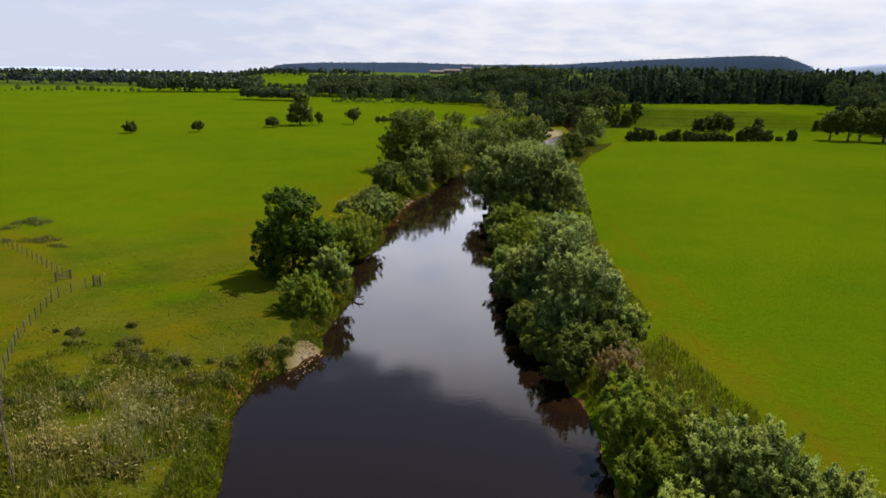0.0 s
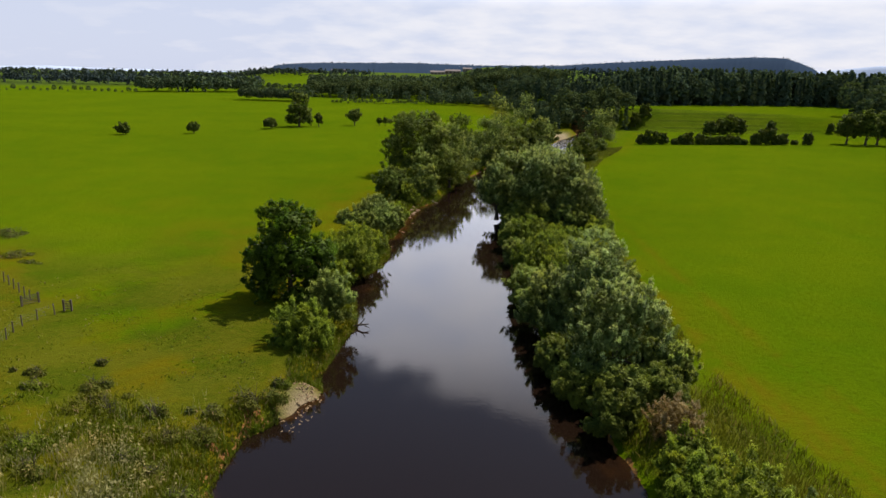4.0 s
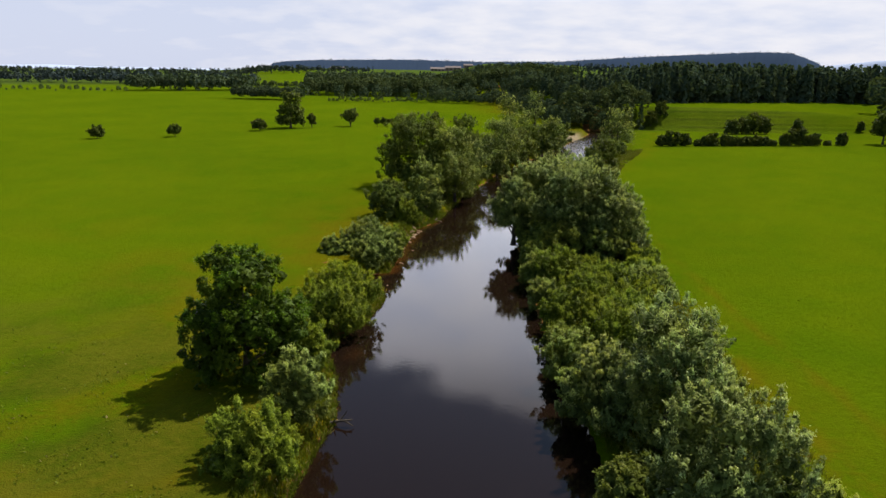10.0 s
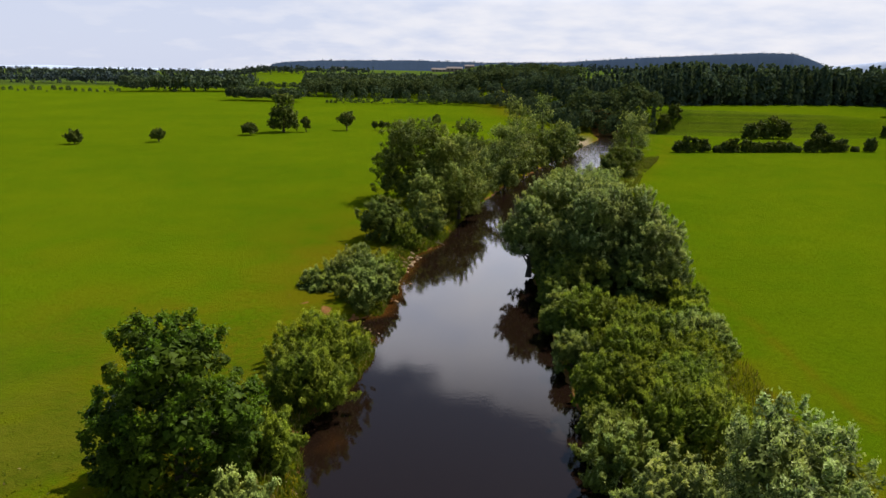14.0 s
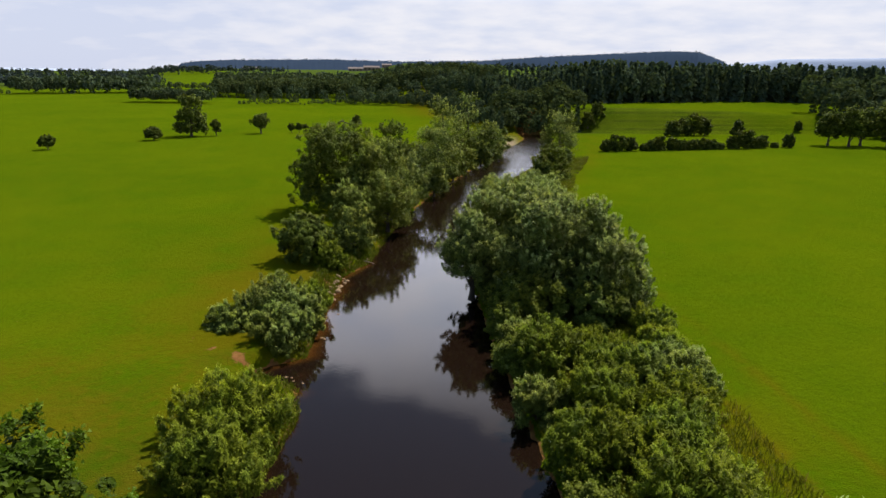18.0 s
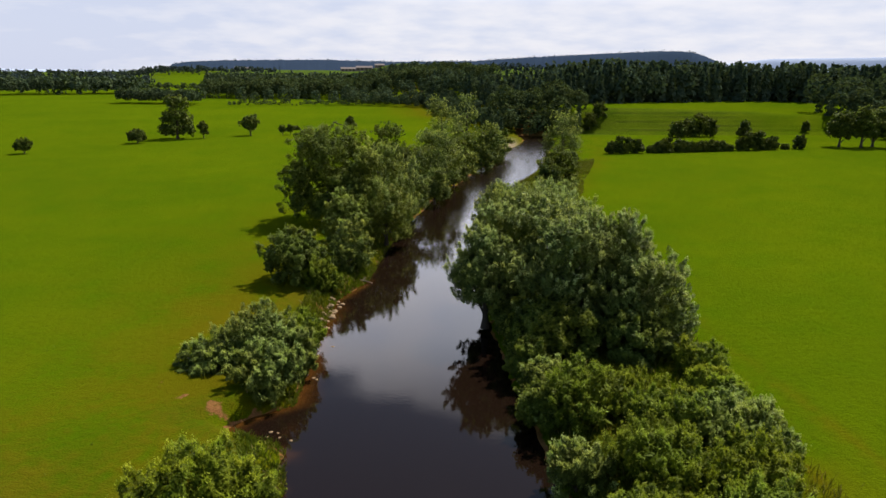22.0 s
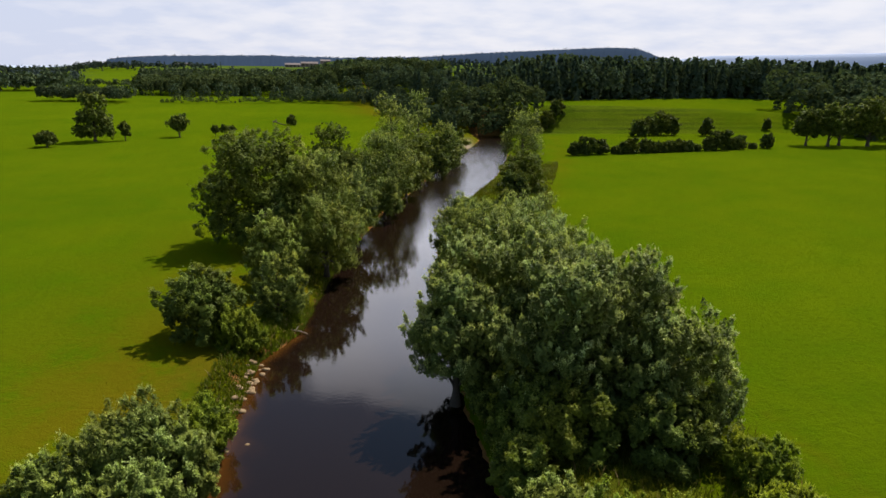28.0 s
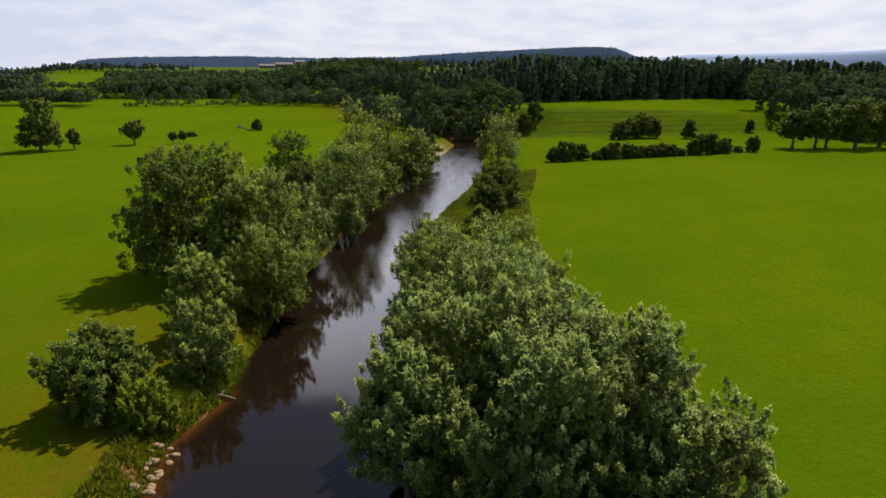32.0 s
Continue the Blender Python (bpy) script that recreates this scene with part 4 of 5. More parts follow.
# ---- far woods ----
def far_tree(rng, x, y, z, r, h, conifer):
    """One tree of a far wood: ragged tiers of a spruce, or tufts of a rounded crown."""
    if conifer:
        n = 120 if y < 520 else 60 if y < 1000 else 40
        k = rng.uniform(0.0, 1, n) ** 1.1
        a = rng.uniform(0, 6.283, n)
        reach = r * (1 - k) ** 0.85 * rng.uniform(0.5, 1.0, n) + 0.15
        at = np.stack([x + reach * np.cos(a), y + reach * np.sin(a), z + h * (0.02 + 0.96 * k)], -1)
        out = np.stack([np.cos(a), np.sin(a), np.full(n, 0.25)], -1)
        return leaves(rng, at, out, 0.16 * h * 0.9, 0.05 * h, -0.1, 0.25)
    n = 220 if y < 800 else 44
    d = sphere_dirs(rng, n, -0.6)
    at = np.array([x, y, z + h * 0.56]) + d * np.array([r, r, h * 0.42]) * rng.uniform(0.75, 1.0, (n, 1))
    return leaves(rng, at, d, (0.26 if n > 150 else 0.52) * r, (0.16 if n > 150 else 0.36) * r, 0.2, 0.7)


def wood(name, label, spots, mat, seed, conifer, size, spread=0.25):
    rng = np.random.default_rng(seed)
    pieces = []
    for x, y in spots:
        z, off = ground_at(np.array(float(x)), np.array(float(y)))
        if name == "hill_crest":
            z = crest_at(math.degrees(math.atan2(x, y - 50)))
        if off < 4 and y < 392:
            continue
        h = size * rng.uniform(1 - spread, 1 + spread) * (0.66 + 0.34 * float(smooth(85, 135, x)) if name == "spruce_wood" else 1.0)
        c = rng.random() < conifer
        pieces.append(far_tree(rng, x, y, float(z) - 0.5, h * (0.17 if c else 0.34), h, c))
    v, f = join(pieces)
    tagged(new(name, mesh_of(name, v, f, mat)), label, "woodland", kind="stuff")


def band(seed, x0, x1, front, depth, gap):
    """Spots of trees in a strip: front gives the near edge's y by x."""
    rng = np.random.default_rng(seed)
    spots, d = [], 0.0
    while d < depth:
        for x in np.arange(x0, x1, gap):
            spots.append((x + rng.uniform(-0.45, 0.45) * gap, front(x) + d + rng.uniform(-0.4, 0.4) * gap))
        d += gap * (1 + d / 60)
    return spots


def front_of_spruce(x):
    return float(np.interp(x, (-40, 25, 50, 62, 75, 90, 110, 200, 560), (690, 660, 640, 470, 458, 450, 446, 474, 490)))


wood("spruce_wood", "dark spruce plantation above the grassy slope", band(1, 48, 540, front_of_spruce, 120, 5.5), SPRUCE, 1, 0.9, 19.0)
wood("river_wood", "dark rounded trees at the bend of the river", band(2, 62, 98, lambda x: 392 + 0.3 * abs(x - 78), 50, 6.0), WOODS, 2, 0.1, 12.0)
wood("bluff_wood", "dark trees on the steep side of the wooded bluff", [(np.interp(y, (392, 600), (60, 47)) + dx, y + 1.5 * dx) for y in np.arange(396, 640, 6.0) for dx in (-4, 2, 8, 14)], WOODS, 22, 0.3, 10.5)
wood("side_wood", "mixed wood on the far side of the pasture", band(3, 226, 420, lambda x: 356 + 0.2 * (x - 226), 80, 7.0), WOODS, 3, 0.25, 18.0)
wood("valley_wood", "broad belt of mixed trees across the valley", band(4, -150, 100, lambda x: float(np.interp(x, (-150, 0, 60, 100), (738, 730, 670, 650))), 150, 6.5), WOODS, 4, 0.2, 15.0)
wood("mid_wood", "dark wood on the rising ground across the valley", [p for p in band(58, -215, 60, lambda x: 900.0, 260, 9.0) if math.degrees(math.atan2(p[0], p[1] - 18)) > -11.7], WOODS, 58, 0.3, 18.0)
wood("pasture_wood", "dark wood at the pasture's far edge", band(5, -345, -238, lambda x: 790 + 0.5 * (x + 320), 60, 7.5), WOODS, 5, 0.2, 16.0)
wood("thicket", "low dark thicket at the pasture's far edge", band(55, -190, -130, lambda x: 640 - 0.2 * (x + 190), 25, 5.0), WOODS, 55, 0.0, 10.5)
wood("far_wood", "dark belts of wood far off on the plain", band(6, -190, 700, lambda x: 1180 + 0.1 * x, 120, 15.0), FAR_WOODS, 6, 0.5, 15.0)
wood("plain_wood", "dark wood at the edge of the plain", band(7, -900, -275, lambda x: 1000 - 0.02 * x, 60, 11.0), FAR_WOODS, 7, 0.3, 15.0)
wood("strip_wood", "dark strip of trees between two far fields", band(59, -330, -170, lambda x: 960.0, 18, 7.0), WOODS, 59, 0.1, 8.0)
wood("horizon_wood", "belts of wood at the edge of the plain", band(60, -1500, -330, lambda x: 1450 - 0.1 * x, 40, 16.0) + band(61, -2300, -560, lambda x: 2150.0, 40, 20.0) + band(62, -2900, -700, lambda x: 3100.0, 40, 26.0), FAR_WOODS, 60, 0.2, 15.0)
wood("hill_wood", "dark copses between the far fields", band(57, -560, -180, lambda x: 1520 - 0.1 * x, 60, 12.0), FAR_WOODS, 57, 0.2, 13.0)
wood("field_hedge", "dark hedge with trees along the pasture's far edge", [(x, 628 + 0.1 * x) for x in np.arange(-105, 60, 3.2)] + [(x, 757 + 0.03 * x) for x in np.arange(-620, -330, 7.0)], WOODS, 8, 0.0, 5.0, 0.6)
wood("valley_bushes", "rounded trees and bushes on the low bank of the valley", band(63, -20, 60, lambda x: float(np.interp(x, (-20, 20, 60), (636, 612, 560))), 70, 7.5), WOODS, 63, 0.0, 9.5, 0.4)
wood("valley_trees", "scattered rounded trees in the valley fields", [(60, 640), (45, 650), (30, 660), (-30, 640), (-60, 636), (-80, 640), (5, 655), (-20, 660), (-45, 655), (62, 600), (-90, 640), (-100, 636), (48, 615), (38, 612), (-132, 614), (-128, 626), (-70, 650)], WOODS, 9, 0.0, 13.0)
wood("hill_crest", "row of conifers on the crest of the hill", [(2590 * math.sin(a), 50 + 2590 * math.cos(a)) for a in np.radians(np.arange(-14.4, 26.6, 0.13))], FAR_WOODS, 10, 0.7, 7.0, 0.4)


# ---- plants along the banks ----
def blades(rng, at, tall, wide, tilt=0.35):
    """Upright narrow blades or stems with a bent tip, each of two quads in one strip."""
    n = len(at)
    a = rng.uniform(0, 6.283, n)
    side = np.stack([np.cos(a), np.sin(a), np.zeros(n)], -1) * wide * rng.uniform(0.6, 1.3, (n, 1)) / 2
    lean = rng.normal(0, tilt, (n, 3)) * np.array([1, 1, 0])
    h = (tall * rng.uniform(0.55, 1.2, n))[:, None]
    up = np.array([0, 0, 1.0])
    mid, tip = at + h * (0.6 * up + 0.35 * lean), at + h * (up + lean)
    v = np.stack([at - side, at + side, mid + side * 0.8, mid - side * 0.8, tip + side * 0.25, tip - side * 0.25], 1).reshape(-1, 3)
    k = np.arange(n)[:, None] * 6
    return v, np.concatenate([k + np.array([0, 1, 2, 3]), k + np.array([3, 2, 4, 5])])


def patchy(rng, x, y, scale, keep):
    """Thins points out to clumps."""
    p = 0.5 + 0.5 * ripple(x, y, scale, 5.0) + 0.35 * ripple(x, y, scale * 2.7, 6.0)
    return p + rng.uniform(-0.25, 0.25, len(x)) > keep


def stuff(name, label, pieces, mat):
    v, f = join(pieces)
    tagged(new(name, mesh_of(name, v, f, mat)), label, "plants", kind="stuff")


def spots_along(rng, n, y0, y1, edge, sign, low, high):
    y = rng.uniform(y0, y1, n)
    d = low + (high - low) * rng.random(n) ** 1.3 if np.isscalar(high) else low + (high(y) - low) * rng.random(n)
    x = edge_at(edge, y) + sign * d
    return x, y


def on_ground(x, y):
    z, off = ground_at(x, y)
    return np.stack([x, y, z - 0.03], -1), off


def plant_banks():
    rng = np.random.default_rng(77)
    # rough corner beside the fence
    n = 46000
    x, y = rng.uniform(-44, -13, n), rng.uniform(34, 70, n)
    keep = patchy(rng, x, y, 0.33, 0.42) & (x < edge_at(LEFT_EDGE, y) - 0.4) & (x > np.interp(y, (34, 60, 75), (-36, -38, -30)) - rng.random(n) * 4) & (y < 62 + 0.4 * (-13 - x) * rng.random(n))
    at, _ = on_ground(x[keep], y[keep])
    stuff("rough_herbs", "tall rough herbs and grasses beside the river", [blades(rng, at, 0.5, 0.10, 0.5)], HERB)
    n = 3400
    x, y = rng.normal(-24.5, 3.6, n), rng.normal(51.0, 4.5, n)
    keep = patchy(rng, x, y, 0.5, 0.45) & (x < edge_at(LEFT_EDGE, y) - 0.8) & (x > -37)
    at, _ = on_ground(x[keep], y[keep])
    stems = blades(rng, at, 1.2, 0.035, 0.15)
    heads = at + np.array([0, 0, 1.1]) + rng.normal(0, 0.14, at.shape)
    stuff("seed_heads", "pale dry seed heads of tall herbs", [stems, leaves(rng, heads, unit(rng.normal(size=heads.shape) + np.array([0, 0, 1])), 0.26, 0.075)], SEED)
    n = 3000
    x, y = rng.normal(-26.0, 5.5, n), rng.normal(51.0, 6.5, n)
    keep = patchy(rng, x, y, 0.55, 0.50) & (x < edge_at(LEFT_EDGE, y) - 1.2) & (x > -39)
    at, _ = on_ground(x[keep], y[keep])
    stuff("dry_stalks", "tan dry stalks of tall grasses and docks", [blades(rng, at, 0.8, 0.06, 0.25)], SEED)
    n = 15000
    x, y = rng.uniform(-56, -12, n), rng.uniform(40, 108, n)
    keep = patchy(rng, x, y, 0.42, 0.62) & (x < edge_at(LEFT_EDGE, y) - 1.0) & (rng.random(n) > (y - 60) / 60)
    at, _ = on_ground(x[keep], y[keep])
    stuff("coarse_grass", "coarse olive tussocks in the rough pasture", [blades(rng, at, 0.2, 0.16, 0.7)], HERB)
    # grassy edge of the left bank
    x, y = spots_along(rng, 28000, 40, 200, LEFT_EDGE, -1, -0.5, 3.0)
    keep = patchy(rng, x, y, 0.27, 0.02) & (((x + 11.6) / 2.0) ** 2 + ((y - 68.6) / 4.4) ** 2 > 1) & ~((y > 130.5) & (y < 137.5) & (x < -11.2))
    at, _ = on_ground(x[keep], y[keep])
    stuff("bank_grass", "tufts of tall grass along the bank", [blades(rng, at, 0.55, 0.12)], HERB)
    # tall strip between the willows and the field
    x, y = spots_along(rng, 68000, 34, 300, RIGHT_EDGE, 1, 0.3, lambda v: np.interp(v, (34, 60, 110, 160, 200, 260, 300), (17, 14, 17.5, 23, 22, 19, 17)))
    keep = patchy(rng, x, y, 0.22, 0.18)
    at, _ = on_ground(x[keep], y[keep])
    stuff("tall_grass", "strip of tall olive grass and nettles beside the willows", [blades(rng, at, 0.72, 0.075, 0.45)], REED)
    # scattered coarse tufts in the pastures
    n = 1600
    x, y = np.r_[rng.uniform(-60, -10, n // 2), rng.uniform(28, 70, n // 2)], rng.uniform(45, 215, n)
    keep = patchy(rng, x, y, 0.12, 0.75)
    at, off = on_ground(x[keep], y[keep])
    at = at[off > 3]
    stuff("pasture_tufts", "coarse tufts of grass in the grazed pasture", [blades(rng, at, 0.18, 0.12, 0.6)], HERB)


plant_banks()


RUSH = leaf_material("rush_blades", (0.046, 0.058, 0.007), (0.160, 0.168, 0.022), 0.25, (0.20, 0.14, 0.05))


def clump(name, label, x, y, r, h, mat, seed, count=900, lift=1.2):
    """A low plant clump: stems and leaves from one root."""
    rng = np.random.default_rng(seed)
    z, _ = ground_at(np.array(float(x)), np.array(float(y)))
    ob = thing(name, x, y, float(z) - 0.05, label, "plant", "rough plants beside the river")
    r, h = r * 1.1, h * 1.05
    hubs = rng.normal(0, 0.55, (7, 3)) * np.array([r, r * 0.7, 0])
    size = rng.uniform(0.25, 0.6, 7)
    which = rng.integers(0, 7, count)
    d = sphere_dirs(rng, count, 0.0)
    at = hubs[which] + d * np.array([r, r, h]) * size[which, None] * np.array([1, 1, 1.6]) * rng.uniform(0.3, 1.0, (count, 1))
    v, f = leaves(rng, at, d, 0.36, 0.06, lift, 0.5)
    child("foliage", mesh_of("foliage", v, f, mat), ob)
    root = np.stack([rng.normal(0, r * 0.2, 40), rng.normal(0, r * 0.2, 40), np.zeros(40)], -1)
    v, f = blades(rng, root, h * 0.9, 0.05, 0.5)
    tagged(child("stalk_tuft", mesh_of("stalk_tuft", v, f, BARK), ob), kind="stuff")


CLUMPS = [(-30.8, 69.0, 1.7, 1.1), (-38.2, 71.5, 1.2, 0.9), (-37.0, 68.5, 1.1, 0.8), (-75.5, 127.5, 4.5, 1.3), (-66.5, 113.0, 3.2, 0.8), (-62.0, 110.0, 1.6, 0.5), (-23.2, 63.5, 1.0, 1.5), (-15.9, 66.8, 2.0, 1.5), (-14.3, 70.6, 1.1, 1.0), (-29.0, 66.0, 1.8, 0.9), (-33.0, 74.0, 0.7, 0.8), (-27.6, 64.5, 1.4, 1.0), (-20.5, 60.0, 1.2, 1.0), (-18.4, 60.8, 1.3, 0.9), (-16.9, 52.0, 1.6, 1.1), (-20.5, 44.5, 1.8, 1.2), (-18.6, 64.2, 1.2, 0.9), (-31.5, 58.5, 1.5, 1.0), (-35.4, 54.0, 1.3, 0.9), (-29.0, 55.0, 1.4, 1.1), (-22.6, 56.6, 1.3, 1.0), (-19.4, 54.8, 1.1, 0.9), (-33.0, 48.0, 1.5, 1.0), (-27.2, 46.0, 1.4, 1.1)]
for n, (x, y, r, h) in enumerate(CLUMPS):
    clump("rush_clump", "dark clump of rushes and coarse herbs in the rough grass", x, y, r, h, RUSH if n % 3 < 2 else HERB, 300 + n, 500 + int(350 * r))

# ---- stones, driftwood and fence ----
def stone_mesh(seed):
    rng = np.random.default_rng(seed)
    bm = bmesh.new()
    bmesh.ops.create_icosphere(bm, subdivisions=2, radius=0.5)
    a, b = rng.normal(size=3), rng.normal(size=3)
    for v in bm.verts:
        p = np.array(v.co)
        k = 1 + 0.16 * math.sin(4.5 * p @ a) + 0.12 * math.sin(7.0 * p @ b)
        v.co = Vector(p * k * np.array([1.0, 0.78, 0.55]))
    me = bpy.data.meshes.new("stone")
    bm.to_mesh(me)
    bm.free()
    me.materials.append(STONE)
    me.polygons.foreach_set("use_smooth", [True] * len(me.polygons))
    return me


STONES = [stone_mesh(n) for n in range(6)]


def scatter_stones(seed, count, line, spread, small, large, label, group):
    rng = np.random.default_rng(seed)
    ys, xs = zip(*line)
    for n in range(count):
        y = rng.uniform(ys[0], ys[-1])
        x = np.interp(y, ys, xs) + rng.normal(0, spread)
        z, _ = ground_at(np.array(x), np.array(y))
        size = rng.uniform(small, large)
        ob = tagged(new("stone", STONES[n % 6]), label, "stone", group)
        ob.matrix_basis = pose(x, y, max(float(z), -0.1) + 0.12 * size, 0, 0, rng.uniform(0, 360)) @ Matrix.Diagonal((size, size, size, 1))


scatter_stones(1, 290, [(64.6, -12.2), (66.5, -11.4), (69, -11.0), (72.5, -11.6)], 0.75, 0.11, 0.30, "pale rounded river stone on a small point of the bank", "stones on the point")
scatter_stones(2, 60, [(156.5, -8.7), (162, -7.9), (167.5, -7.2)], 0.6, 0.28, 0.85, "large pale boulder at the foot of the bank", "boulders at the bank")
scatter_stones(3, 12, [(143.5, -8.9), (155, -8.7)], 0.6, 0.3, 0.8, "dark wet boulder at the water's edge", "boulders under the shrub")
scatter_stones(4, 12, [(130.5, -9.0), (133.5, -11.0)], 1.2, 0.2, 0.4, "small pale stone lying in shallow water", "stones in the inlet")


def snag():
    ob = thing("driftwood", -9.5, 90.5, -0.2, "forked dead branch sticking out of the river", "branch")
    for name, path, girth in (
        ("stem", [(-1.6, 0, 0.1), (-0.8, 0.05, 0.35), (0, 0, 0.6), (0.7, -0.1, 0.75), (1.3, -0.05, 0.8)], 0.11),
        ("twig", [(0.1, 0, 0.6), (0.5, 0.25, 1.0), (0.8, 0.3, 1.45)], 0.06),
        ("twig", [(0.6, -0.1, 0.72), (1.0, -0.3, 0.6), (1.5, -0.35, 0.35)], 0.05),
        ("twig", [(-0.4, 0.05, 0.45), (-0.2, -0.3, 0.9), (-0.1, -0.4, 1.2)], 0.05),
    ):
        v, f = tube(path, 1.7 * girth * np.linspace(1, 0.35, len(path)), 7)
        child(name, mesh_of(name, v, f, BARK, True), ob)


snag()


def stranded_log():
    ob = thing("stranded_log", -3.4, 175.6, 0.05, "pale bare log stranded at the water's edge", "log")
    for name, path, girth in (
        ("stem", [(-1.8, 0.5, 0.55), (-0.7, 0.3, 0.32), (0.3, 0.0, 0.24), (1.1, -0.3, 0.02)], 0.14),
        ("stub", [(-0.2, 0.1, 0.3), (0.1, 0.5, 0.7)], 0.09),
    ):
        v, f = tube(path, girth * np.linspace(1, 0.55, len(path)), 8)
        child(name, mesh_of(name, v, f, DEADWOOD, True), ob)


stranded_log()


def fallen_tree(x, y):
    ob = thing("fallen_tree", x, y, 1.6, "fallen dead tree with bare limbs lying in the pasture", "tree")
    for name, path, girth in (
        ("trunk", [(-3.2, 0, 1.6), (-2.2, 0.1, 1.9), (-1.0, 0, 1.2), (1.0, 0, 0.6), (3.0, 0.2, 0.4)], 0.35),
        ("limb", [(-2.4, 0.1, 1.8), (-3.0, -0.6, 0.9), (-3.4, -0.9, 0.1)], 0.18),
        ("limb", [(-1.2, 0, 1.3), (-1.6, 0.8, 2.4), (-2.4, 1.1, 2.8)], 0.15),
    ):
        v, f = tube(path, girth * np.linspace(1, 0.45, len(path)), 7)
        child(name, mesh_of(name, v, f, BARK, True), ob)


fallen_tree(-17.5, 436)
tree("thorn_bush", "dark thorn bush beside the fallen tree", -12.4, 437.0, 2.6, 6.0, "thorn", 401, z=1.7, clear=0.03, lobes=4, count=1100, fine=1.9, limbs=3, category="bush")
tree("thorn_bush", "low dark bramble heap in the pasture", -36.5, 412.0, 2.2, 3.2, "thorn", 402, z=1.7, clear=0.02, lobes=4, count=700, fine=1.7, limbs=2, category="bush")


def fence():
    ob = thing("fence", -45, 80, FIELD, "wire stock fence on weathered wooden posts", "fence")
    rng = np.random.default_rng(9)
    me = None
    line = [(-27.0, 42.0), (-32.6, 49.5), (-39.2, 59.5), (-43.6, 69.5), (-45.6, 76.6), (-47.4, 83.5), (-46.6, 86.6), (-45.3, 88.8)]
    back = [(-51.6, 92.8), (-60.8, 101.2), (-72.5, 111.1), (-90.0, 126.0)]
    for run in (line, back):
        d = np.r_[0, np.cumsum(np.hypot(*np.diff(np.array(run), axis=0).T))]
        s = np.arange(0, d[-1], 2.15)
        px, py = np.interp(s, d, [p[0] for p in run]), np.interp(s, d, [p[1] for p in run])
        tops = []
        for x, y in zip(px, py):
            z, _ = ground_at(np.array(x), np.array(y))
            if me is None:
                bm = bmesh.new()
                bmesh.ops.create_cone(bm, cap_ends=True, segments=8, radius1=0.075, radius2=0.07, depth=1.5)
                bmesh.ops.bevel(bm, geom=[e for e in bm.edges if e.calc_length() < 0.1], offset=0.012, segments=1, affect="EDGES")
                me = bpy.data.meshes.new("post")
                bm.to_mesh(me)
                bm.free()
                me.materials.append(POST)
            p = child("post", me, ob)
            p.matrix_basis = pose(x + 45, y - 80, float(z) - FIELD + 0.62, rng.normal(0, 2.5), rng.normal(0, 2.5), rng.uniform(0, 90))
            tops.append((x + 45, y - 80, float(z) - FIELD))
        for h in (0.35, 0.7, 1.05, 1.25):
            v, f = tube([(a, b, c + h) for a, b, c in tops], np.full(len(tops), 0.004), 4)
            child("wire", mesh_of("wire", v, f, WIRE), ob)


fence()


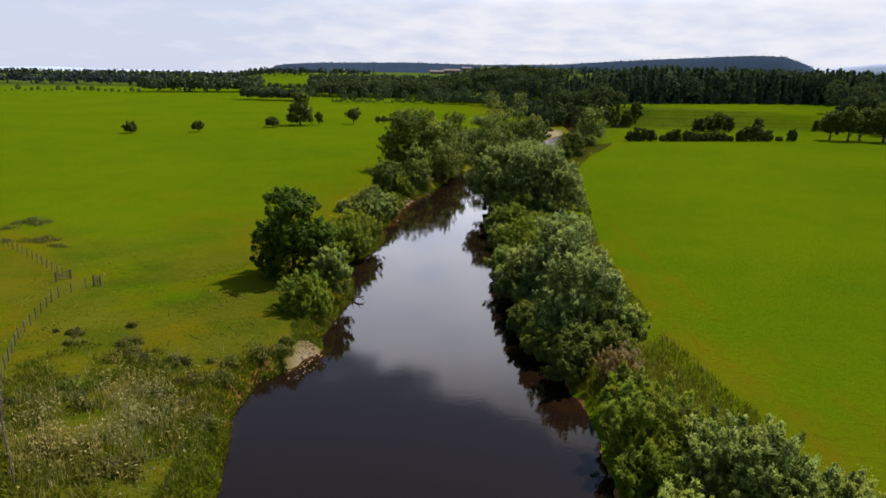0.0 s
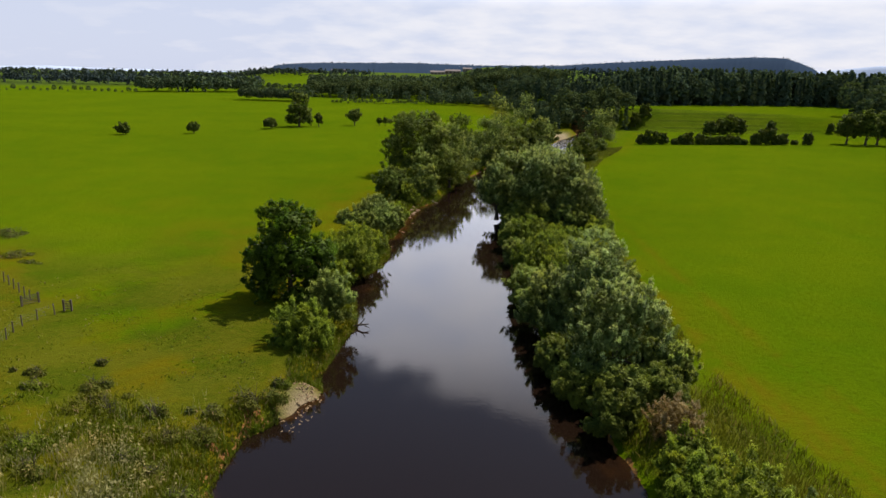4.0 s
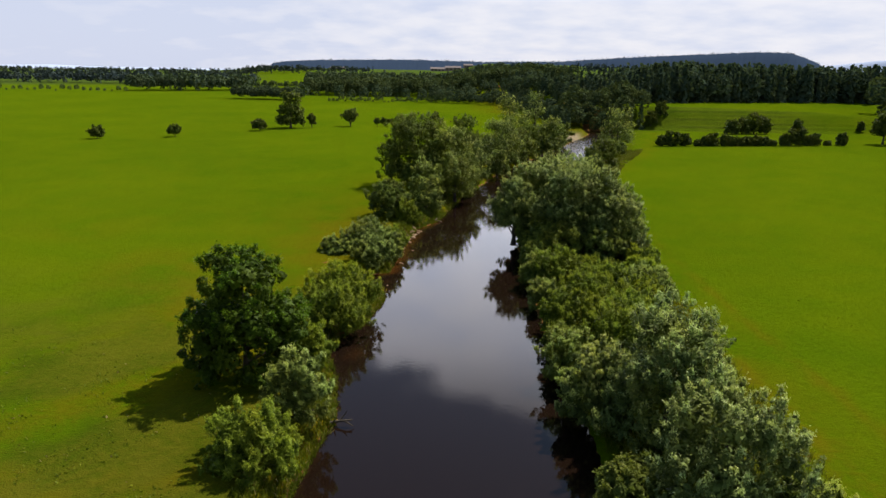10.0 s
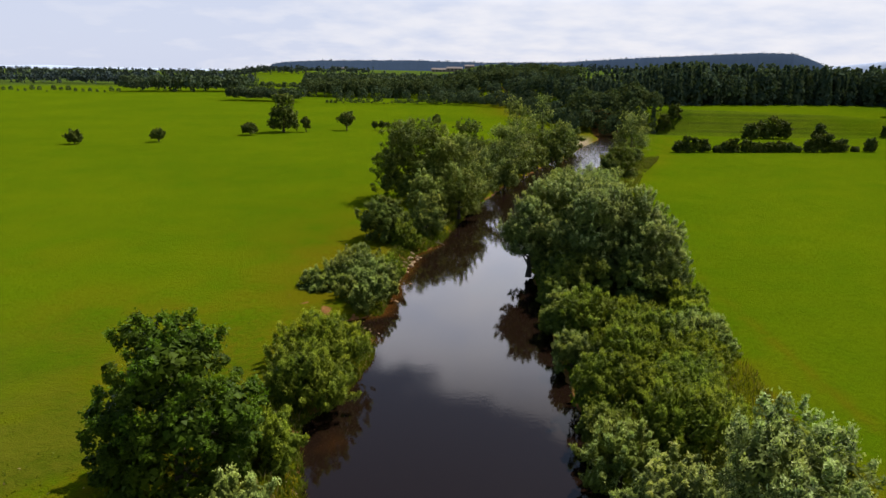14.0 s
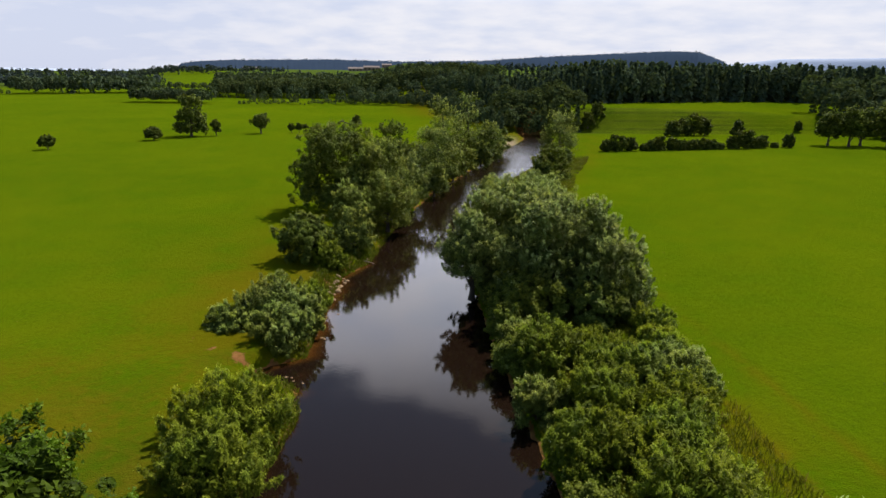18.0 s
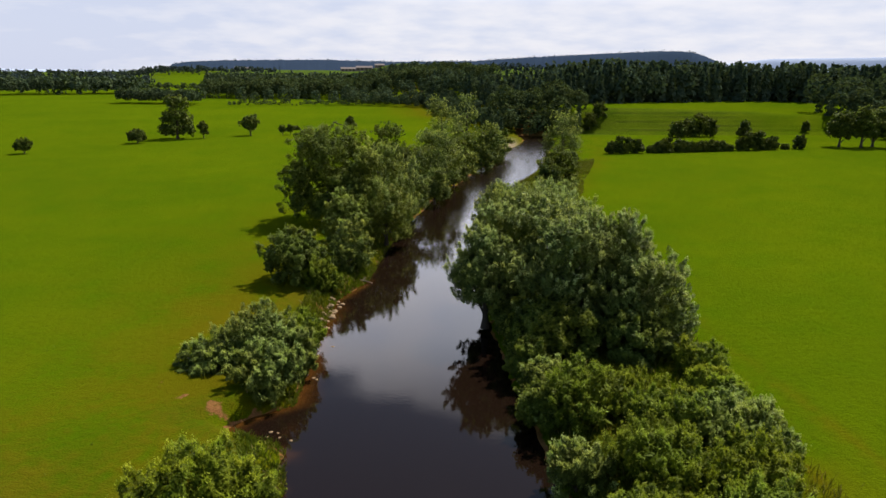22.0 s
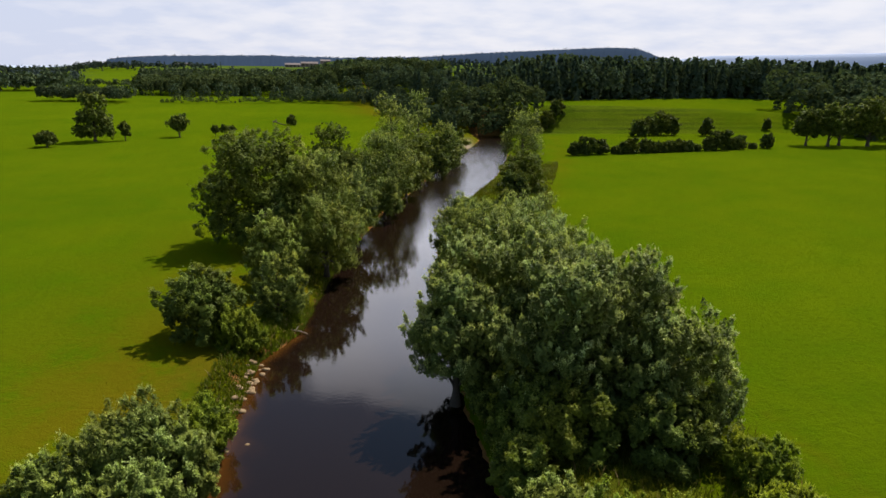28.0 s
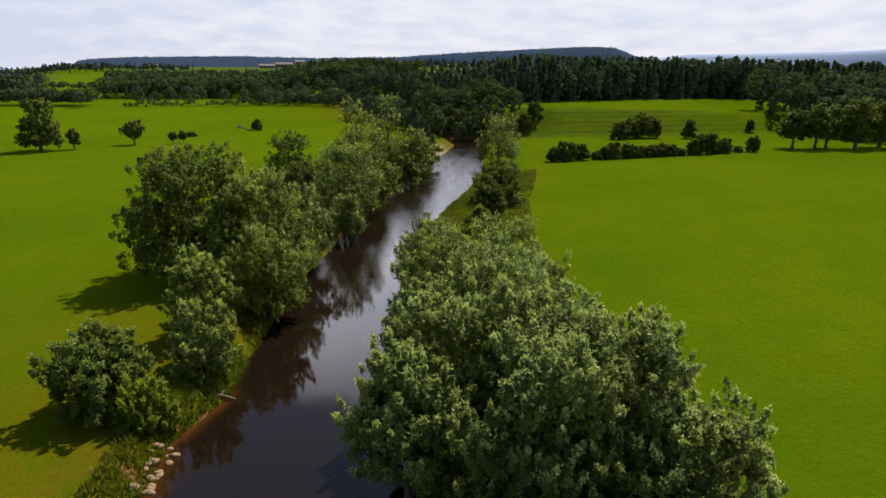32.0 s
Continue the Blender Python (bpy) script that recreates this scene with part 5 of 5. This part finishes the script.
def gate(x, y, turn, wide, label):
    ob = new("field_gate")
    ob.matrix_basis = pose(x, y, FIELD, 0, 0, turn)
    tagged(ob, label, "gate")
    for name, sx, sy, sz, px, pz, tilt in [("gate_post", 0.2, 0.2, 1.5, -wide / 2 - 0.1, 0.65, 0), ("gate_post", 0.2, 0.2, 1.5, wide / 2 + 0.1, 0.65, 0), ("brace", wide * 0.98, 0.04, 0.08, 0, 0.68, math.degrees(math.atan(0.75 / wide)))] + [("rail", wide, 0.04, 0.09, 0, 0.25 + 0.23 * k, 0) for k in range(5)]:
        bm = bmesh.new()
        bmesh.ops.create_cube(bm, size=1.0, matrix=Matrix.Diagonal((sx, sy, sz, 1)))
        bmesh.ops.bevel(bm, geom=bm.edges[:], offset=0.012, segments=1, affect="EDGES")
        p = part(name, bm, POST, ob)
        p.matrix_basis = pose(px, 0.03 if name == "brace" else 0, pz, 0, tilt, 0)


gate(-50.6, 91.2, 55, 1.8, "weathered wooden field gate in the stock fence")
gate(-44.9, 89.4, 5, 0.7, "short wooden hurdle between two posts")


# ---- far farm buildings ----
ROOF = plain_material("pale_roof", (0.15, 0.12, 0.115), (0.22, 0.175, 0.165), 0.4, 0.8, 0.1, 0.05)
WALL = plain_material("rendered_wall", (0.22, 0.17, 0.14), (0.30, 0.24, 0.20), 0.5, 0.9, 0.1, 0.05)


def shed(x, y, wide, deep, tall, turn=0, lift=0.0):
    z, _ = ground_at(np.array(float(x)), np.array(float(y)))
    ob = new("farm_shed")
    ob.matrix_basis = pose(x, y, float(z) + lift, 0, 0, turn)
    tagged(ob, "long pale farm shed with a shallow roof, far across the valley", "building", "far farm sheds")
    bm = bmesh.new()
    bmesh.ops.create_cube(bm, size=1.0, matrix=Matrix.Translation((0, 0, tall * 0.3 - 6)) @ Matrix.Diagonal((wide, deep, tall * 0.6 + 12, 1)))
    part("wall", bm, WALL, ob)
    bm = bmesh.new()
    w, d, lo, hi = wide / 2 + 0.6, deep / 2 + 0.8, tall * 0.6, tall
    p = [bm.verts.new(q) for q in ((-w, -d, lo), (w, -d, lo), (w, d, lo), (-w, d, lo), (-w, 0, hi), (w, 0, hi))]
    for q in ((0, 1, 5, 4), (2, 3, 4, 5), (1, 2, 5), (3, 0, 4), (3, 2, 1, 0)):
        bm.faces.new([p[k] for k in q])
    part("roof", bm, ROOF, ob)
    for k in range(4):
        bm = bmesh.new()
        bmesh.ops.create_cube(bm, size=1.0, matrix=Matrix.Translation((wide * (k - 1.5) / 4, -deep / 2 - 0.02, tall * 0.25)) @ Matrix.Diagonal((wide * 0.12, 0.1, tall * 0.4, 1)))
        part("door", bm, BARK, ob, "dark doorway")


shed(-52, 1790, 34, 18, 9, 4)
shed(-14, 1800, 38, 18, 10, -3)
shed(22, 1810, 22, 16, 8, 6)
shed(-330, 2000, 40, 18, 6, 5)
